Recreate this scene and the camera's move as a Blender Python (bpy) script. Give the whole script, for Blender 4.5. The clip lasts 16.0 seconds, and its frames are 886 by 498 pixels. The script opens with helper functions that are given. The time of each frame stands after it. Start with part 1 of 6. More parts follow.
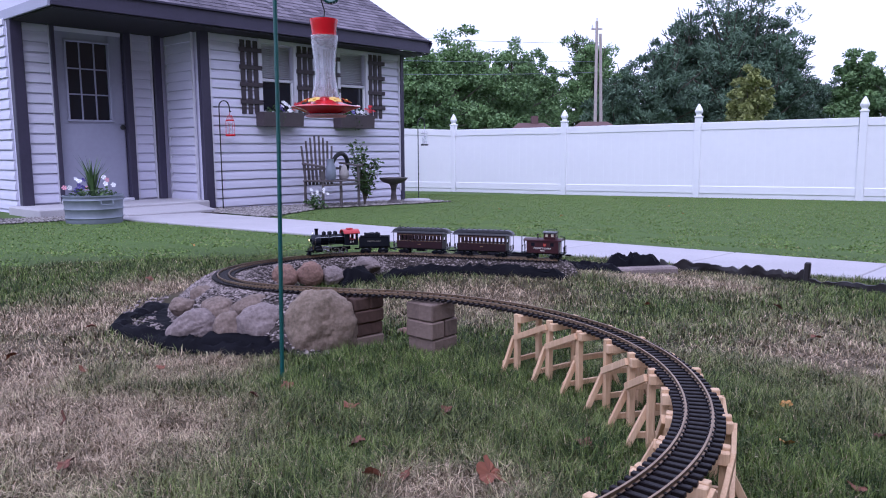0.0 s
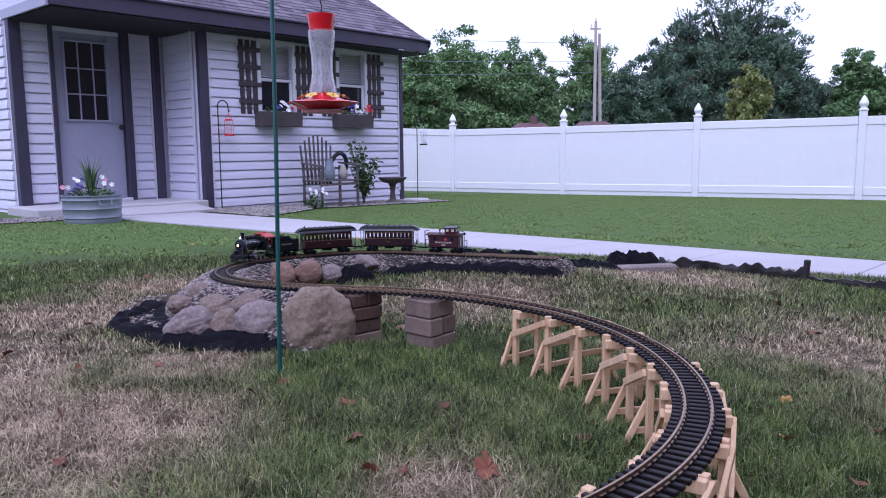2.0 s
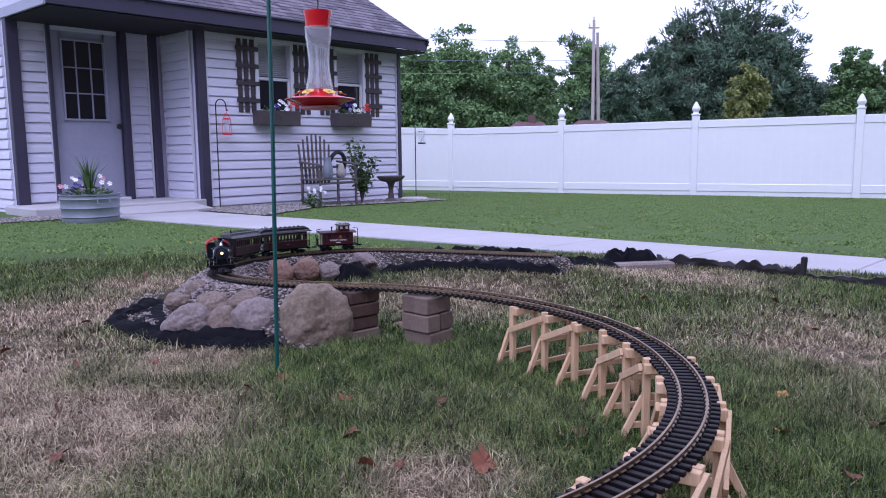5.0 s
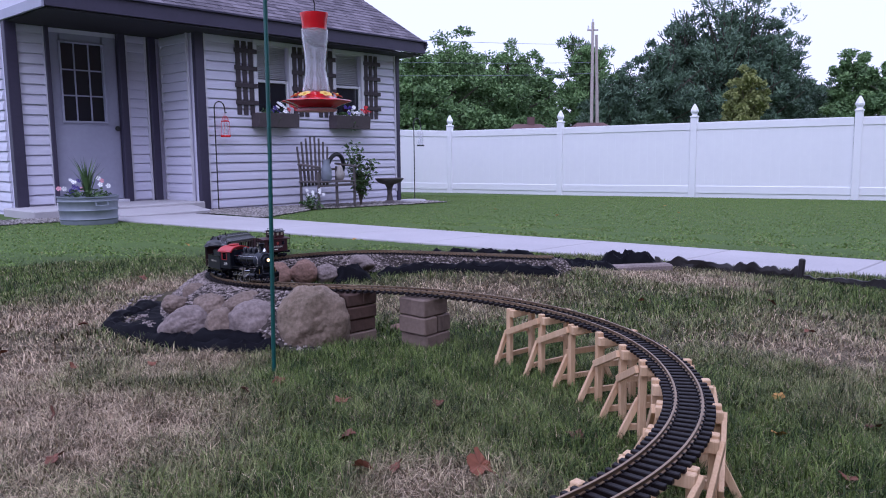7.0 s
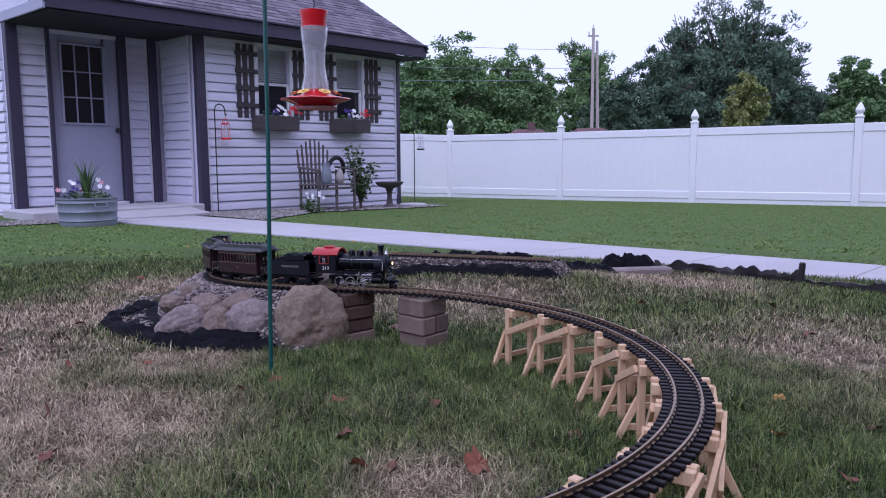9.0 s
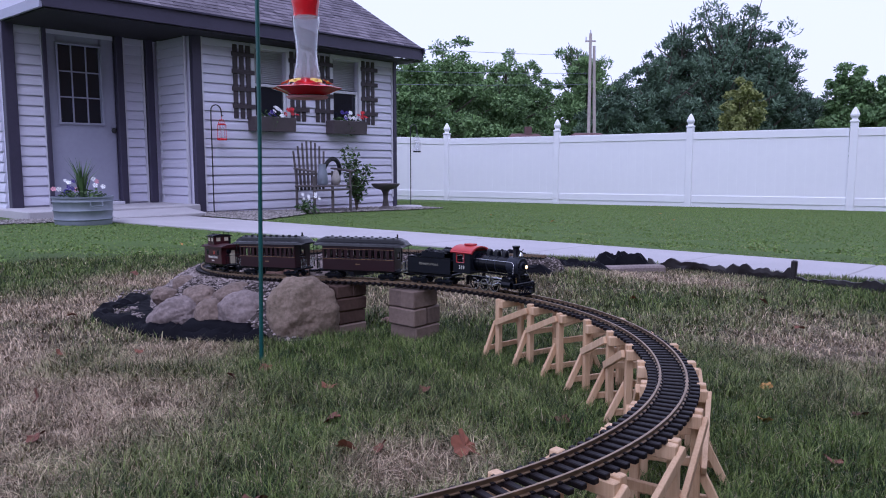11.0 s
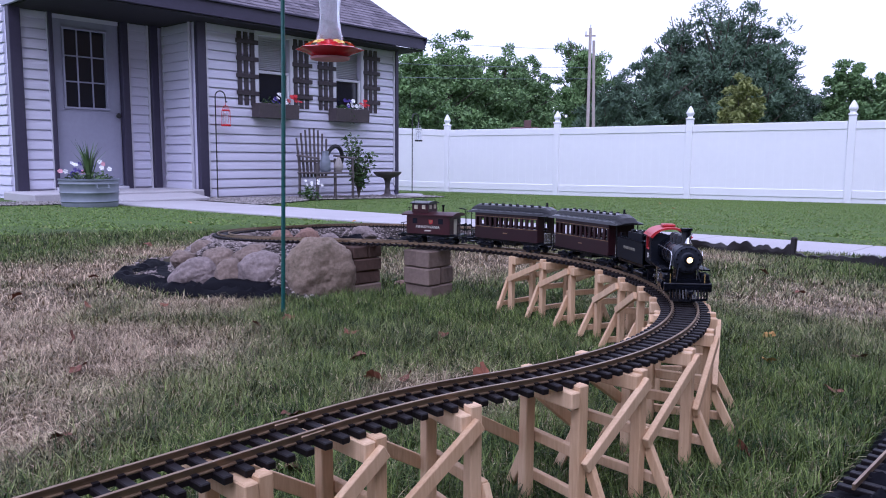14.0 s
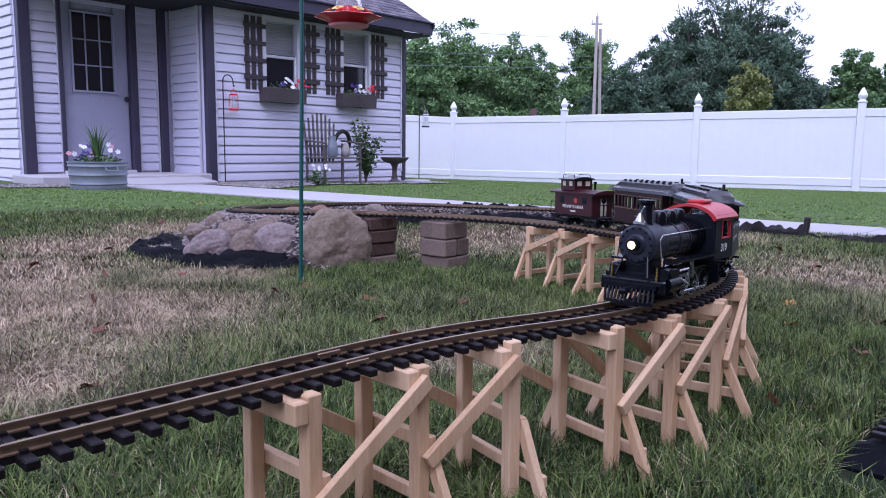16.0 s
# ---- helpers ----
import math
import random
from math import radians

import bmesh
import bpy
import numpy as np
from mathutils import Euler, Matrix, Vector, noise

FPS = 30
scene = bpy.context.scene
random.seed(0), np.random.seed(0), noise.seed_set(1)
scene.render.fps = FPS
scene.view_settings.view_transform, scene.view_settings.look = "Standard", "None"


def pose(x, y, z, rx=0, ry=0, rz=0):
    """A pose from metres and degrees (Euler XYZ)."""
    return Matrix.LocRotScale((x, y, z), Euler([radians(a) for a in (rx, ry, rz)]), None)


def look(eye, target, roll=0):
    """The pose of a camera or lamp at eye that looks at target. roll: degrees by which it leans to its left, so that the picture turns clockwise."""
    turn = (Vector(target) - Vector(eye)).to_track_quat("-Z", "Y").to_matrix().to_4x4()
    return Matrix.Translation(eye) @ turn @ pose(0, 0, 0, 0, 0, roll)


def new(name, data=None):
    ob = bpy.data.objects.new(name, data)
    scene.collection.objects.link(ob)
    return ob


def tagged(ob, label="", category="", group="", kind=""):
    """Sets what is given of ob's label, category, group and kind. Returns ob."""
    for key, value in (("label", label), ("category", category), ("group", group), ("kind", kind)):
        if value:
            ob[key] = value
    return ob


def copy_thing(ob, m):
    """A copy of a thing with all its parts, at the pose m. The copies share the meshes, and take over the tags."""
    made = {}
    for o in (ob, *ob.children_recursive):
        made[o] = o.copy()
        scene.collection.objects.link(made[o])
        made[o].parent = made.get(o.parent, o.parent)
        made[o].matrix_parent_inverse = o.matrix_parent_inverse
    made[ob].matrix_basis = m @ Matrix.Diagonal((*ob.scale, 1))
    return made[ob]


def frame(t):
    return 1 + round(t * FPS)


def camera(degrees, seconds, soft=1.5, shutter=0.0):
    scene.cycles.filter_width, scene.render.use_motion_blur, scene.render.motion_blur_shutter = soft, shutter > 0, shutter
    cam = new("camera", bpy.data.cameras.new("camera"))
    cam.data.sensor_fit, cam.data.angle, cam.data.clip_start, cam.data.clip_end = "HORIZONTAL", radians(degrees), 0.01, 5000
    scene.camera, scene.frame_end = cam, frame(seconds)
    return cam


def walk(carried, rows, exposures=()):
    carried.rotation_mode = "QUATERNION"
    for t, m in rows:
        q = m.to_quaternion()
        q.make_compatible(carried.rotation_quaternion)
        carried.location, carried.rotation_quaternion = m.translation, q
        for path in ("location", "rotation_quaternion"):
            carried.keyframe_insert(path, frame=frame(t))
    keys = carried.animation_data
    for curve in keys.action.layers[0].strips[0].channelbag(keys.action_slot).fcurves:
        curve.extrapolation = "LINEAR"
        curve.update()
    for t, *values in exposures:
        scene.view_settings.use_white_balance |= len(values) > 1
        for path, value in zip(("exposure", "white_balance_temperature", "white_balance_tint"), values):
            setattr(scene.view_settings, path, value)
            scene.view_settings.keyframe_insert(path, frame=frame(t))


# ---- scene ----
cam = camera(60.5, 16.0, soft=1.0)
PATH = [
    (0, (0.007, 0.102, 0.689), (1.479, 1.431, 0.43), -0.4),
    (0.5, (0.01, 0.103, 0.686), (1.481, 1.432, 0.428), -0.5),
    (1, (0.011, 0.104, 0.682), (1.482, 1.433, 0.424), -0.5),
    (1.5, (0.013, 0.105, 0.677), (1.486, 1.434, 0.42), -0.5),
    (2, (0.015, 0.104, 0.675), (1.488, 1.432, 0.417), -0.5),
    (2.5, (0.014, 0.105, 0.672), (1.486, 1.433, 0.413), -0.5),
    (3, (0.011, 0.1, 0.672), (1.485, 1.427, 0.413), -0.5),
    (3.5, (0.013, 0.101, 0.669), (1.487, 1.428, 0.409), -0.6),
    (4, (0.012, 0.098, 0.666), (1.486, 1.424, 0.406), -0.6),
    (6.5, (0.021, 0.096, 0.667), (1.498, 1.42, 0.409), -0.6),
    (7, (0.02, 0.092, 0.666), (1.497, 1.416, 0.412), -0.6),
    (7.5, (0.016, 0.092, 0.671), (1.494, 1.417, 0.421), -0.5),
    (8, (0.018, 0.094, 0.665), (1.496, 1.419, 0.419), -0.4),
    (8.5, (0.024, 0.099, 0.658), (1.502, 1.424, 0.415), -0.3),
    (9, (0.029, 0.096, 0.648), (1.508, 1.421, 0.407), -0.3),
    (11.5, (0.032, 0.066, 0.588), (1.521, 1.383, 0.369), 0.1),
    (12, (0.016, 0.059, 0.569), (1.508, 1.373, 0.358), 0.2),
    (12.5, (-0.018, 0.057, 0.554), (1.475, 1.37, 0.341), 0.2),
    (13, (-0.045, 0.057, 0.542), (1.448, 1.371, 0.327), 0.2),
    (13.5, (-0.067, 0.045, 0.517), (1.424, 1.36, 0.297), 0.2),
    (14, (-0.08, 0.049, 0.498), (1.409, 1.363, 0.259), 0.4),
    (14.5, (-0.085, 0.052, 0.478), (1.404, 1.364, 0.233), 0.4),
    (15, (-0.098, 0.066, 0.46), (1.39, 1.379, 0.214), 0.4),
    (15.5, (-0.106, 0.072, 0.444), (1.379, 1.388, 0.193), 0.4),
    (16, (-0.111, 0.077, 0.434), (1.369, 1.397, 0.169), 0.6),
]
EXPOSE = ((0, 0.35), (4, 0.35), (6.5, 0.18), (9, 0.07), (11.5, 0.03), (12.5, 0.0), (13.5, 0.21), (14.5, 0.43), (16, 0.46))
walk(cam, [(t, look(eye, target, roll)) for t, eye, target, roll in PATH], [(t, e, 5100, 29) for t, e in EXPOSE])

# ---- light ----
world = bpy.data.worlds.new("overcast")
scene.world = world
world.use_nodes = True
wn, wl = world.node_tree.nodes, world.node_tree.links
wn.clear()
w_out, w_bg = wn.new("ShaderNodeOutputWorld"), wn.new("ShaderNodeBackground")
sky, w_mix = wn.new("ShaderNodeTexSky"), wn.new("ShaderNodeMix")
sky.sky_type, sky.sun_disc = "NISHITA", False
sky.sun_elevation, sky.sun_rotation, sky.dust_density = radians(53), radians(235), 4.0
w_mix.data_type = "RGBA"
w_mix.inputs[0].default_value = 0.86
w_mix.inputs[7].default_value = (9.7, 9.5, 9.9, 1)
wl.new(sky.outputs[0], w_mix.inputs[6])
wl.new(w_mix.outputs[2], w_bg.inputs[0])
w_bg.inputs[1].default_value = 0.108
wl.new(w_bg.outputs[0], w_out.inputs[0])
sun_data = bpy.data.lights.new("sun", "SUN")
sun_data.energy, sun_data.angle, sun_data.color = 1.1, radians(40), (1.0, 0.97, 0.93)
sun = new("sun", sun_data)
sun.matrix_world = look((-7.5, -5.2, 12), (0.0, 0.0, 0.0))


# ---- materials ----
def node_mat(name, base, dark=None, scale=20.0, rough=0.7, metal=0.0, bump=0.0, bump_scale=None, spread=0.5,
             island=0.0, obj_rand=0.0, spec=0.5, coarse=None, stretch=(1, 1, 1)):
    """A surface whose colour wanders between base and dark at two sizes, with a fine relief."""
    m = bpy.data.materials.new(name)
    m.use_nodes = True
    n, l = m.node_tree.nodes, m.node_tree.links
    b = n["Principled BSDF"]
    b.inputs["Roughness"].default_value, b.inputs["Metallic"].default_value = rough, metal
    b.inputs["Specular IOR Level"].default_value = spec
    dark = dark or tuple(c * 0.7 for c in base)
    tc, mp = n.new("ShaderNodeTexCoord"), n.new("ShaderNodeMapping")
    mp.inputs["Scale"].default_value = stretch
    l.new(tc.outputs["Object"], mp.inputs["Vector"])
    fine, big, mix, mul = n.new("ShaderNodeTexNoise"), n.new("ShaderNodeTexNoise"), n.new("ShaderNodeMix"), n.new("ShaderNodeMath")
    fine.inputs["Scale"].default_value, fine.inputs["Detail"].default_value = scale, 6.0
    big.inputs["Scale"].default_value, big.inputs["Detail"].default_value = coarse or scale / 7, 3.0
    l.new(mp.outputs[0], fine.inputs["Vector"])
    l.new(mp.outputs[0], big.inputs["Vector"])
    add = n.new("ShaderNodeMath")
    add.operation = "ADD"
    l.new(fine.outputs["Fac"], add.inputs[0])
    l.new(big.outputs["Fac"], add.inputs[1])
    last = add.outputs[0]
    if island or obj_rand:
        src = n.new("ShaderNodeNewGeometry") if island else n.new("ShaderNodeObjectInfo")
        out = src.outputs["Random Per Island"] if island else src.outputs["Random"]
        amt = n.new("ShaderNodeMath")
        amt.operation = "MULTIPLY_ADD"
        amt.inputs[1].default_value, amt.inputs[2].default_value = (island or obj_rand), -(island or obj_rand) / 2
        l.new(out, amt.inputs[0])
        more = n.new("ShaderNodeMath")
        more.operation = "ADD"
        l.new(last, more.inputs[0])
        l.new(amt.outputs[0], more.inputs[1])
        last = more.outputs[0]
    rng = n.new("ShaderNodeMapRange")
    rng.inputs["From Min"].default_value, rng.inputs["From Max"].default_value = 1 - spread, 1 + spread
    l.new(last, rng.inputs["Value"])
    mix.data_type = "RGBA"
    mix.inputs[6].default_value, mix.inputs[7].default_value = (*dark, 1), (*base, 1)
    l.new(rng.outputs[0], mix.inputs[0])
    l.new(mix.outputs[2], b.inputs["Base Color"])
    if bump:
        bp, bn = n.new("ShaderNodeBump"), n.new("ShaderNodeTexNoise")
        bn.inputs["Scale"].default_value, bn.inputs["Detail"].default_value = bump_scale or scale, 6.0
        l.new(mp.outputs[0], bn.inputs["Vector"])
        bp.inputs["Strength"].default_value, bp.inputs["Distance"].default_value = min(1.0, bump), 0.25 / (bump_scale or scale)
        l.new(bn.outputs["Fac"], bp.inputs["Height"])
        l.new(bp.outputs[0], b.inputs["Normal"])
    return m


def lawn_mat(name, greens, straws, rough):
    """Grass: green to straw by the painted dryness of the turf, blade by blade."""
    m = bpy.data.materials.new(name)
    m.use_nodes = True
    n, l = m.node_tree.nodes, m.node_tree.links
    b = n["Principled BSDF"]
    b.inputs["Roughness"].default_value, b.inputs["Specular IOR Level"].default_value = rough, 0.18
    geo, att, no = n.new("ShaderNodeNewGeometry"), n.new("ShaderNodeAttribute"), n.new("ShaderNodeTexNoise")
    att.attribute_name = "dry"
    no.inputs["Scale"].default_value, no.inputs["Detail"].default_value = 9.0, 8.0
    l.new(geo.outputs["Position"], no.inputs["Vector"])
    cols = []
    for pair in (greens, straws):
        mx = n.new("ShaderNodeMix")
        mx.data_type = "RGBA"
        mx.inputs[6].default_value, mx.inputs[7].default_value = (*pair[0], 1), (*pair[1], 1)
        ad = n.new("ShaderNodeMath")
        ad.operation = "MULTIPLY_ADD"
        ad.inputs[1].default_value = 1.0
        pw = n.new("ShaderNodeMath")
        pw.operation = "POWER"
        pw.inputs[1].default_value = 1.8
        l.new(geo.outputs["Random Per Island"], pw.inputs[0])
        l.new(pw.outputs[0], ad.inputs[0])
        sh = n.new("ShaderNodeMath")
        sh.operation = "MULTIPLY_ADD"
        sh.inputs[1].default_value, sh.inputs[2].default_value = 1.2, -0.6
        l.new(no.outputs["Fac"], sh.inputs[0])
        l.new(sh.outputs[0], ad.inputs[2])
        l.new(ad.outputs[0], mx.inputs[0])
        cols.append(mx)
    top = n.new("ShaderNodeMix")
    top.data_type = "RGBA"
    l.new(att.outputs["Fac"], top.inputs[0])
    l.new(cols[0].outputs[2], top.inputs[6])
    l.new(cols[1].outputs[2], top.inputs[7])
    mown, cut = n.new("ShaderNodeMix"), n.new("ShaderNodeAttribute")
    cut.attribute_name = "mown"
    mown.data_type = "RGBA"
    mown.inputs[7].default_value = (0.082, 0.130, 0.036, 1)
    l.new(cut.outputs["Fac"], mown.inputs[0])
    l.new(top.outputs[2], mown.inputs[6])
    l.new(mown.outputs[2], b.inputs["Base Color"])
    return m


def plain(name, base, rough=0.5, metal=0.0, emit=0.0, alpha=None):
    m = bpy.data.materials.new(name)
    m.use_nodes = True
    b = m.node_tree.nodes["Principled BSDF"]
    b.inputs["Base Color"].default_value = (*base, 1)
    b.inputs["Roughness"].default_value, b.inputs["Metallic"].default_value = rough, metal
    if emit:
        b.inputs["Emission Color"].default_value, b.inputs["Emission Strength"].default_value = (*base, 1), emit
    if alpha:
        b.inputs["Transmission Weight"].default_value = alpha
    return m


# turf is darkened: shade between the blades is put into its colour
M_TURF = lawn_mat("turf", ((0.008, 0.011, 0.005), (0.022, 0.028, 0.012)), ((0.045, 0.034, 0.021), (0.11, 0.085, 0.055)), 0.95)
M_BLADE = lawn_mat("blade", ((0.012, 0.032, 0.006), (0.225, 0.295, 0.076)), ((0.13, 0.09, 0.052), (0.80, 0.63, 0.44)), 0.5)
M_MOWN = lawn_mat("mown_blade", ((0.140, 0.215, 0.052), (0.215, 0.310, 0.085)), ((0.26, 0.24, 0.10), (0.42, 0.38, 0.20)), 0.6)
M_CONC = node_mat("concrete", (0.50, 0.475, 0.50), (0.38, 0.36, 0.38), 60, 0.9, bump=0.3, coarse=1.6)
M_SIDING = node_mat("vinyl_siding", (0.67, 0.655, 0.78), (0.58, 0.565, 0.68), 14, 0.55, bump=0.08, obj_rand=0.2, stretch=(0.4, 1, 6))
M_TRIM = node_mat("plum_trim", (0.050, 0.042, 0.078), (0.032, 0.027, 0.052), 30, 0.5, bump=0.1)
M_LTRIM = node_mat("pale_trim", (0.66, 0.65, 0.72), (0.55, 0.54, 0.60), 30, 0.5)
M_DOOR = node_mat("door_paint", (0.36, 0.36, 0.47), (0.30, 0.30, 0.40), 20, 0.45, bump=0.05)
# near black: the porch's shade is put into the soffit colour
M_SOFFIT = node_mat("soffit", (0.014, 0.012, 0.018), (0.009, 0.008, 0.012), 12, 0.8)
M_SHINGLE = node_mat("asphalt_shingle", (0.195, 0.17, 0.205), (0.07, 0.06, 0.08), 90, 0.95, bump=0.6, island=0.9)
M_TRELLIS = node_mat("stained_trellis", (0.055, 0.041, 0.050), (0.030, 0.023, 0.028), 40, 0.7, bump=0.3, stretch=(4, 4, 0.6))
M_BOXW = node_mat("planter_wood", (0.09, 0.07, 0.075), (0.05, 0.04, 0.045), 40, 0.75, bump=0.3)
M_VINYL = node_mat("white_vinyl", (0.88, 0.88, 0.91), (0.83, 0.83, 0.87), 8, 0.35)
M_PINE = node_mat("raw_pine", (0.72, 0.51, 0.32), (0.50, 0.31, 0.165), 55, 0.65, bump=0.25, obj_rand=0.5, stretch=(5, 5, 0.5))
M_CEDAR = node_mat("weathered_wood", (0.12, 0.10, 0.10), (0.07, 0.06, 0.065), 60, 0.8, bump=0.4, stretch=(4, 4, 0.7))
M_TIE = node_mat("tie_plastic", (0.011, 0.007, 0.009), (0.004, 0.003, 0.004), 80, 0.55, spec=0.25, bump=0.3, obj_rand=0.3)
M_RAIL = node_mat("brass_rail", (0.42, 0.31, 0.20), (0.22, 0.15, 0.10), 60, 0.42, 0.85)
M_ROCK = node_mat("field_stone", (0.31, 0.235, 0.195), (0.085, 0.062, 0.052), 95, 0.9, bump=1.0, bump_scale=70, coarse=6, spread=0.42)
M_ROCKR = node_mat("red_stone", (0.36, 0.215, 0.165), (0.10, 0.06, 0.048), 95, 0.9, bump=1.0, bump_scale=70, coarse=6, spread=0.42)
M_ROCKG = node_mat("pale_stone", (0.34, 0.275, 0.265), (0.10, 0.078, 0.075), 95, 0.9, bump=1.0, bump_scale=70, coarse=6, spread=0.42)
M_MOSSY = node_mat("mossy_stone", (0.34, 0.255, 0.20), (0.10, 0.078, 0.05), 95, 0.92, bump=1.0, bump_scale=60, coarse=7, spread=0.40)
M_GRAVEL = node_mat("gravel", (0.36, 0.30, 0.285), (0.07, 0.056, 0.054), 40, 0.95, bump=0.5, island=1.1)
M_PEBBLE = node_mat("river_pebble", (0.36, 0.33, 0.32), (0.10, 0.088, 0.085), 30, 0.9, island=1.1)
# soil, darkened further to paint in the shade between the stones
M_DIRT = node_mat("gravel_bed", (0.075, 0.06, 0.053), (0.03, 0.024, 0.022), 60, 1.0, bump=0.9)
M_BRICK = node_mat("paver_dark", (0.125, 0.072, 0.055), (0.055, 0.032, 0.025), 70, 0.92, bump=0.6, obj_rand=0.5, coarse=8)
M_BRICKL = node_mat("paver_tan", (0.22, 0.16, 0.13), (0.115, 0.082, 0.068), 70, 0.92, bump=0.6, obj_rand=0.5, coarse=8)
M_FABRIC = node_mat("black_fabric", (0.008, 0.008, 0.012), (0.004, 0.004, 0.006), 150, 0.6, bump=0.25, coarse=9, spec=0.05)
M_EDGING = node_mat("plastic_edging", (0.028, 0.022, 0.024), (0.010, 0.008, 0.009), 40, 0.6, bump=0.2)
M_GREENP = node_mat("green_steel", (0.012, 0.10, 0.09), (0.008, 0.06, 0.055), 40, 0.35)
M_IRON = node_mat("black_iron", (0.02, 0.02, 0.024), (0.012, 0.012, 0.014), 40, 0.5)
M_RED = plain("red_plastic", (0.62, 0.012, 0.018), 0.18)
M_YEL = plain("yellow_plastic", (0.75, 0.50, 0.10), 0.35)
M_GLASS = plain("clear_glass", (0.92, 0.94, 0.98), 0.04, alpha=0.84)
M_GLASS.node_tree.nodes["Principled BSDF"].inputs["IOR"].default_value = 1.18
M_PANE = plain("dark_pane", (0.012, 0.014, 0.022), 0.03)
M_BLIND = node_mat("blind_slat", (0.56, 0.55, 0.60), (0.46, 0.45, 0.50), 10, 0.6)
M_GALV = node_mat("galvanised", (0.27, 0.30, 0.36), (0.19, 0.21, 0.26), 18, 0.6, 0.35, coarse=3)
M_LEAF = node_mat("green_leaf", (0.085, 0.15, 0.04), (0.03, 0.065, 0.02), 40, 0.6, island=0.9)
M_WHITEP = plain("white_petal", (0.85, 0.84, 0.86), 0.6)
M_REDP = plain("red_petal", (0.60, 0.02, 0.03), 0.6)
M_PINKP = plain("pink_petal", (0.75, 0.35, 0.42), 0.6)
M_VIOP = plain("violet_petal", (0.06, 0.03, 0.25), 0.6)
M_DEADLEAF = node_mat("dead_leaf", (0.24, 0.085, 0.045), (0.10, 0.04, 0.025), 60, 0.8, obj_rand=0.8)
M_YLEAF = node_mat("yellow_leaf", (0.55, 0.33, 0.09), (0.40, 0.2, 0.05), 60, 0.8, obj_rand=0.5)
M_CROWN = node_mat("tree_leaf", (0.22, 0.35, 0.125), (0.065, 0.125, 0.045), 1.4, 0.7, island=0.7, coarse=0.35)
M_CROWND = node_mat("dark_tree_leaf", (0.15, 0.235, 0.14), (0.038, 0.070, 0.045), 1.4, 0.7, island=0.7, coarse=0.35)
M_CROWNY = node_mat("yellow_tree_leaf", (0.32, 0.34, 0.11), (0.12, 0.15, 0.045), 1.4, 0.7, island=0.7)
M_BARK = node_mat("bark", (0.13, 0.105, 0.085), (0.06, 0.05, 0.04), 8, 0.95, bump=0.8)
M_POLEW = node_mat("pole_wood", (0.48, 0.42, 0.40), (0.34, 0.29, 0.27), 10, 0.9)
M_BROOF = node_mat("brown_roof", (0.15, 0.085, 0.085), (0.09, 0.05, 0.05), 6, 0.9)
M_LOCO = node_mat("loco_black", (0.0030, 0.0038, 0.008), (0.0015, 0.002, 0.0045), 60, 0.26, spec=0.3)
M_LOCOG = node_mat("loco_grey_black", (0.009, 0.011, 0.017), (0.005, 0.006, 0.010), 60, 0.42, spec=0.2)
M_SMOKE = node_mat("graphite", (0.030, 0.034, 0.048), (0.017, 0.019, 0.028), 60, 0.42, 0.2, spec=0.25)
M_CABRED = node_mat("cab_red", (0.50, 0.035, 0.035), (0.40, 0.025, 0.03), 40, 0.35)
M_STEEL = plain("bright_steel", (0.62, 0.62, 0.64), 0.25, 1.0)
M_BRASS = plain("brass", (0.70, 0.50, 0.18), 0.25, 1.0)
M_TUSCAN = node_mat("tuscan_red", (0.026, 0.006, 0.010), (0.016, 0.004, 0.0065), 60, 0.4, spec=0.35)
M_CABOOSE = node_mat("caboose_red", (0.048, 0.009, 0.013), (0.030, 0.006, 0.009), 60, 0.42, spec=0.35)
M_ROOFCAR = node_mat("car_roof", (0.010, 0.010, 0.014), (0.006, 0.006, 0.008), 60, 0.26)
M_GOLD = plain("gold_line", (0.22, 0.13, 0.06), 0.5)
M_GOLDL = plain("dull_lettering", (0.30, 0.28, 0.22), 0.6)
M_LETTER = plain("lettering", (0.70, 0.68, 0.62), 0.6)
M_LAMP = plain("headlight_glow", (1.0, 0.66, 0.24), 0.3, emit=2.4)
M_CREAM = plain("cream_window", (0.55, 0.50, 0.38), 0.3)


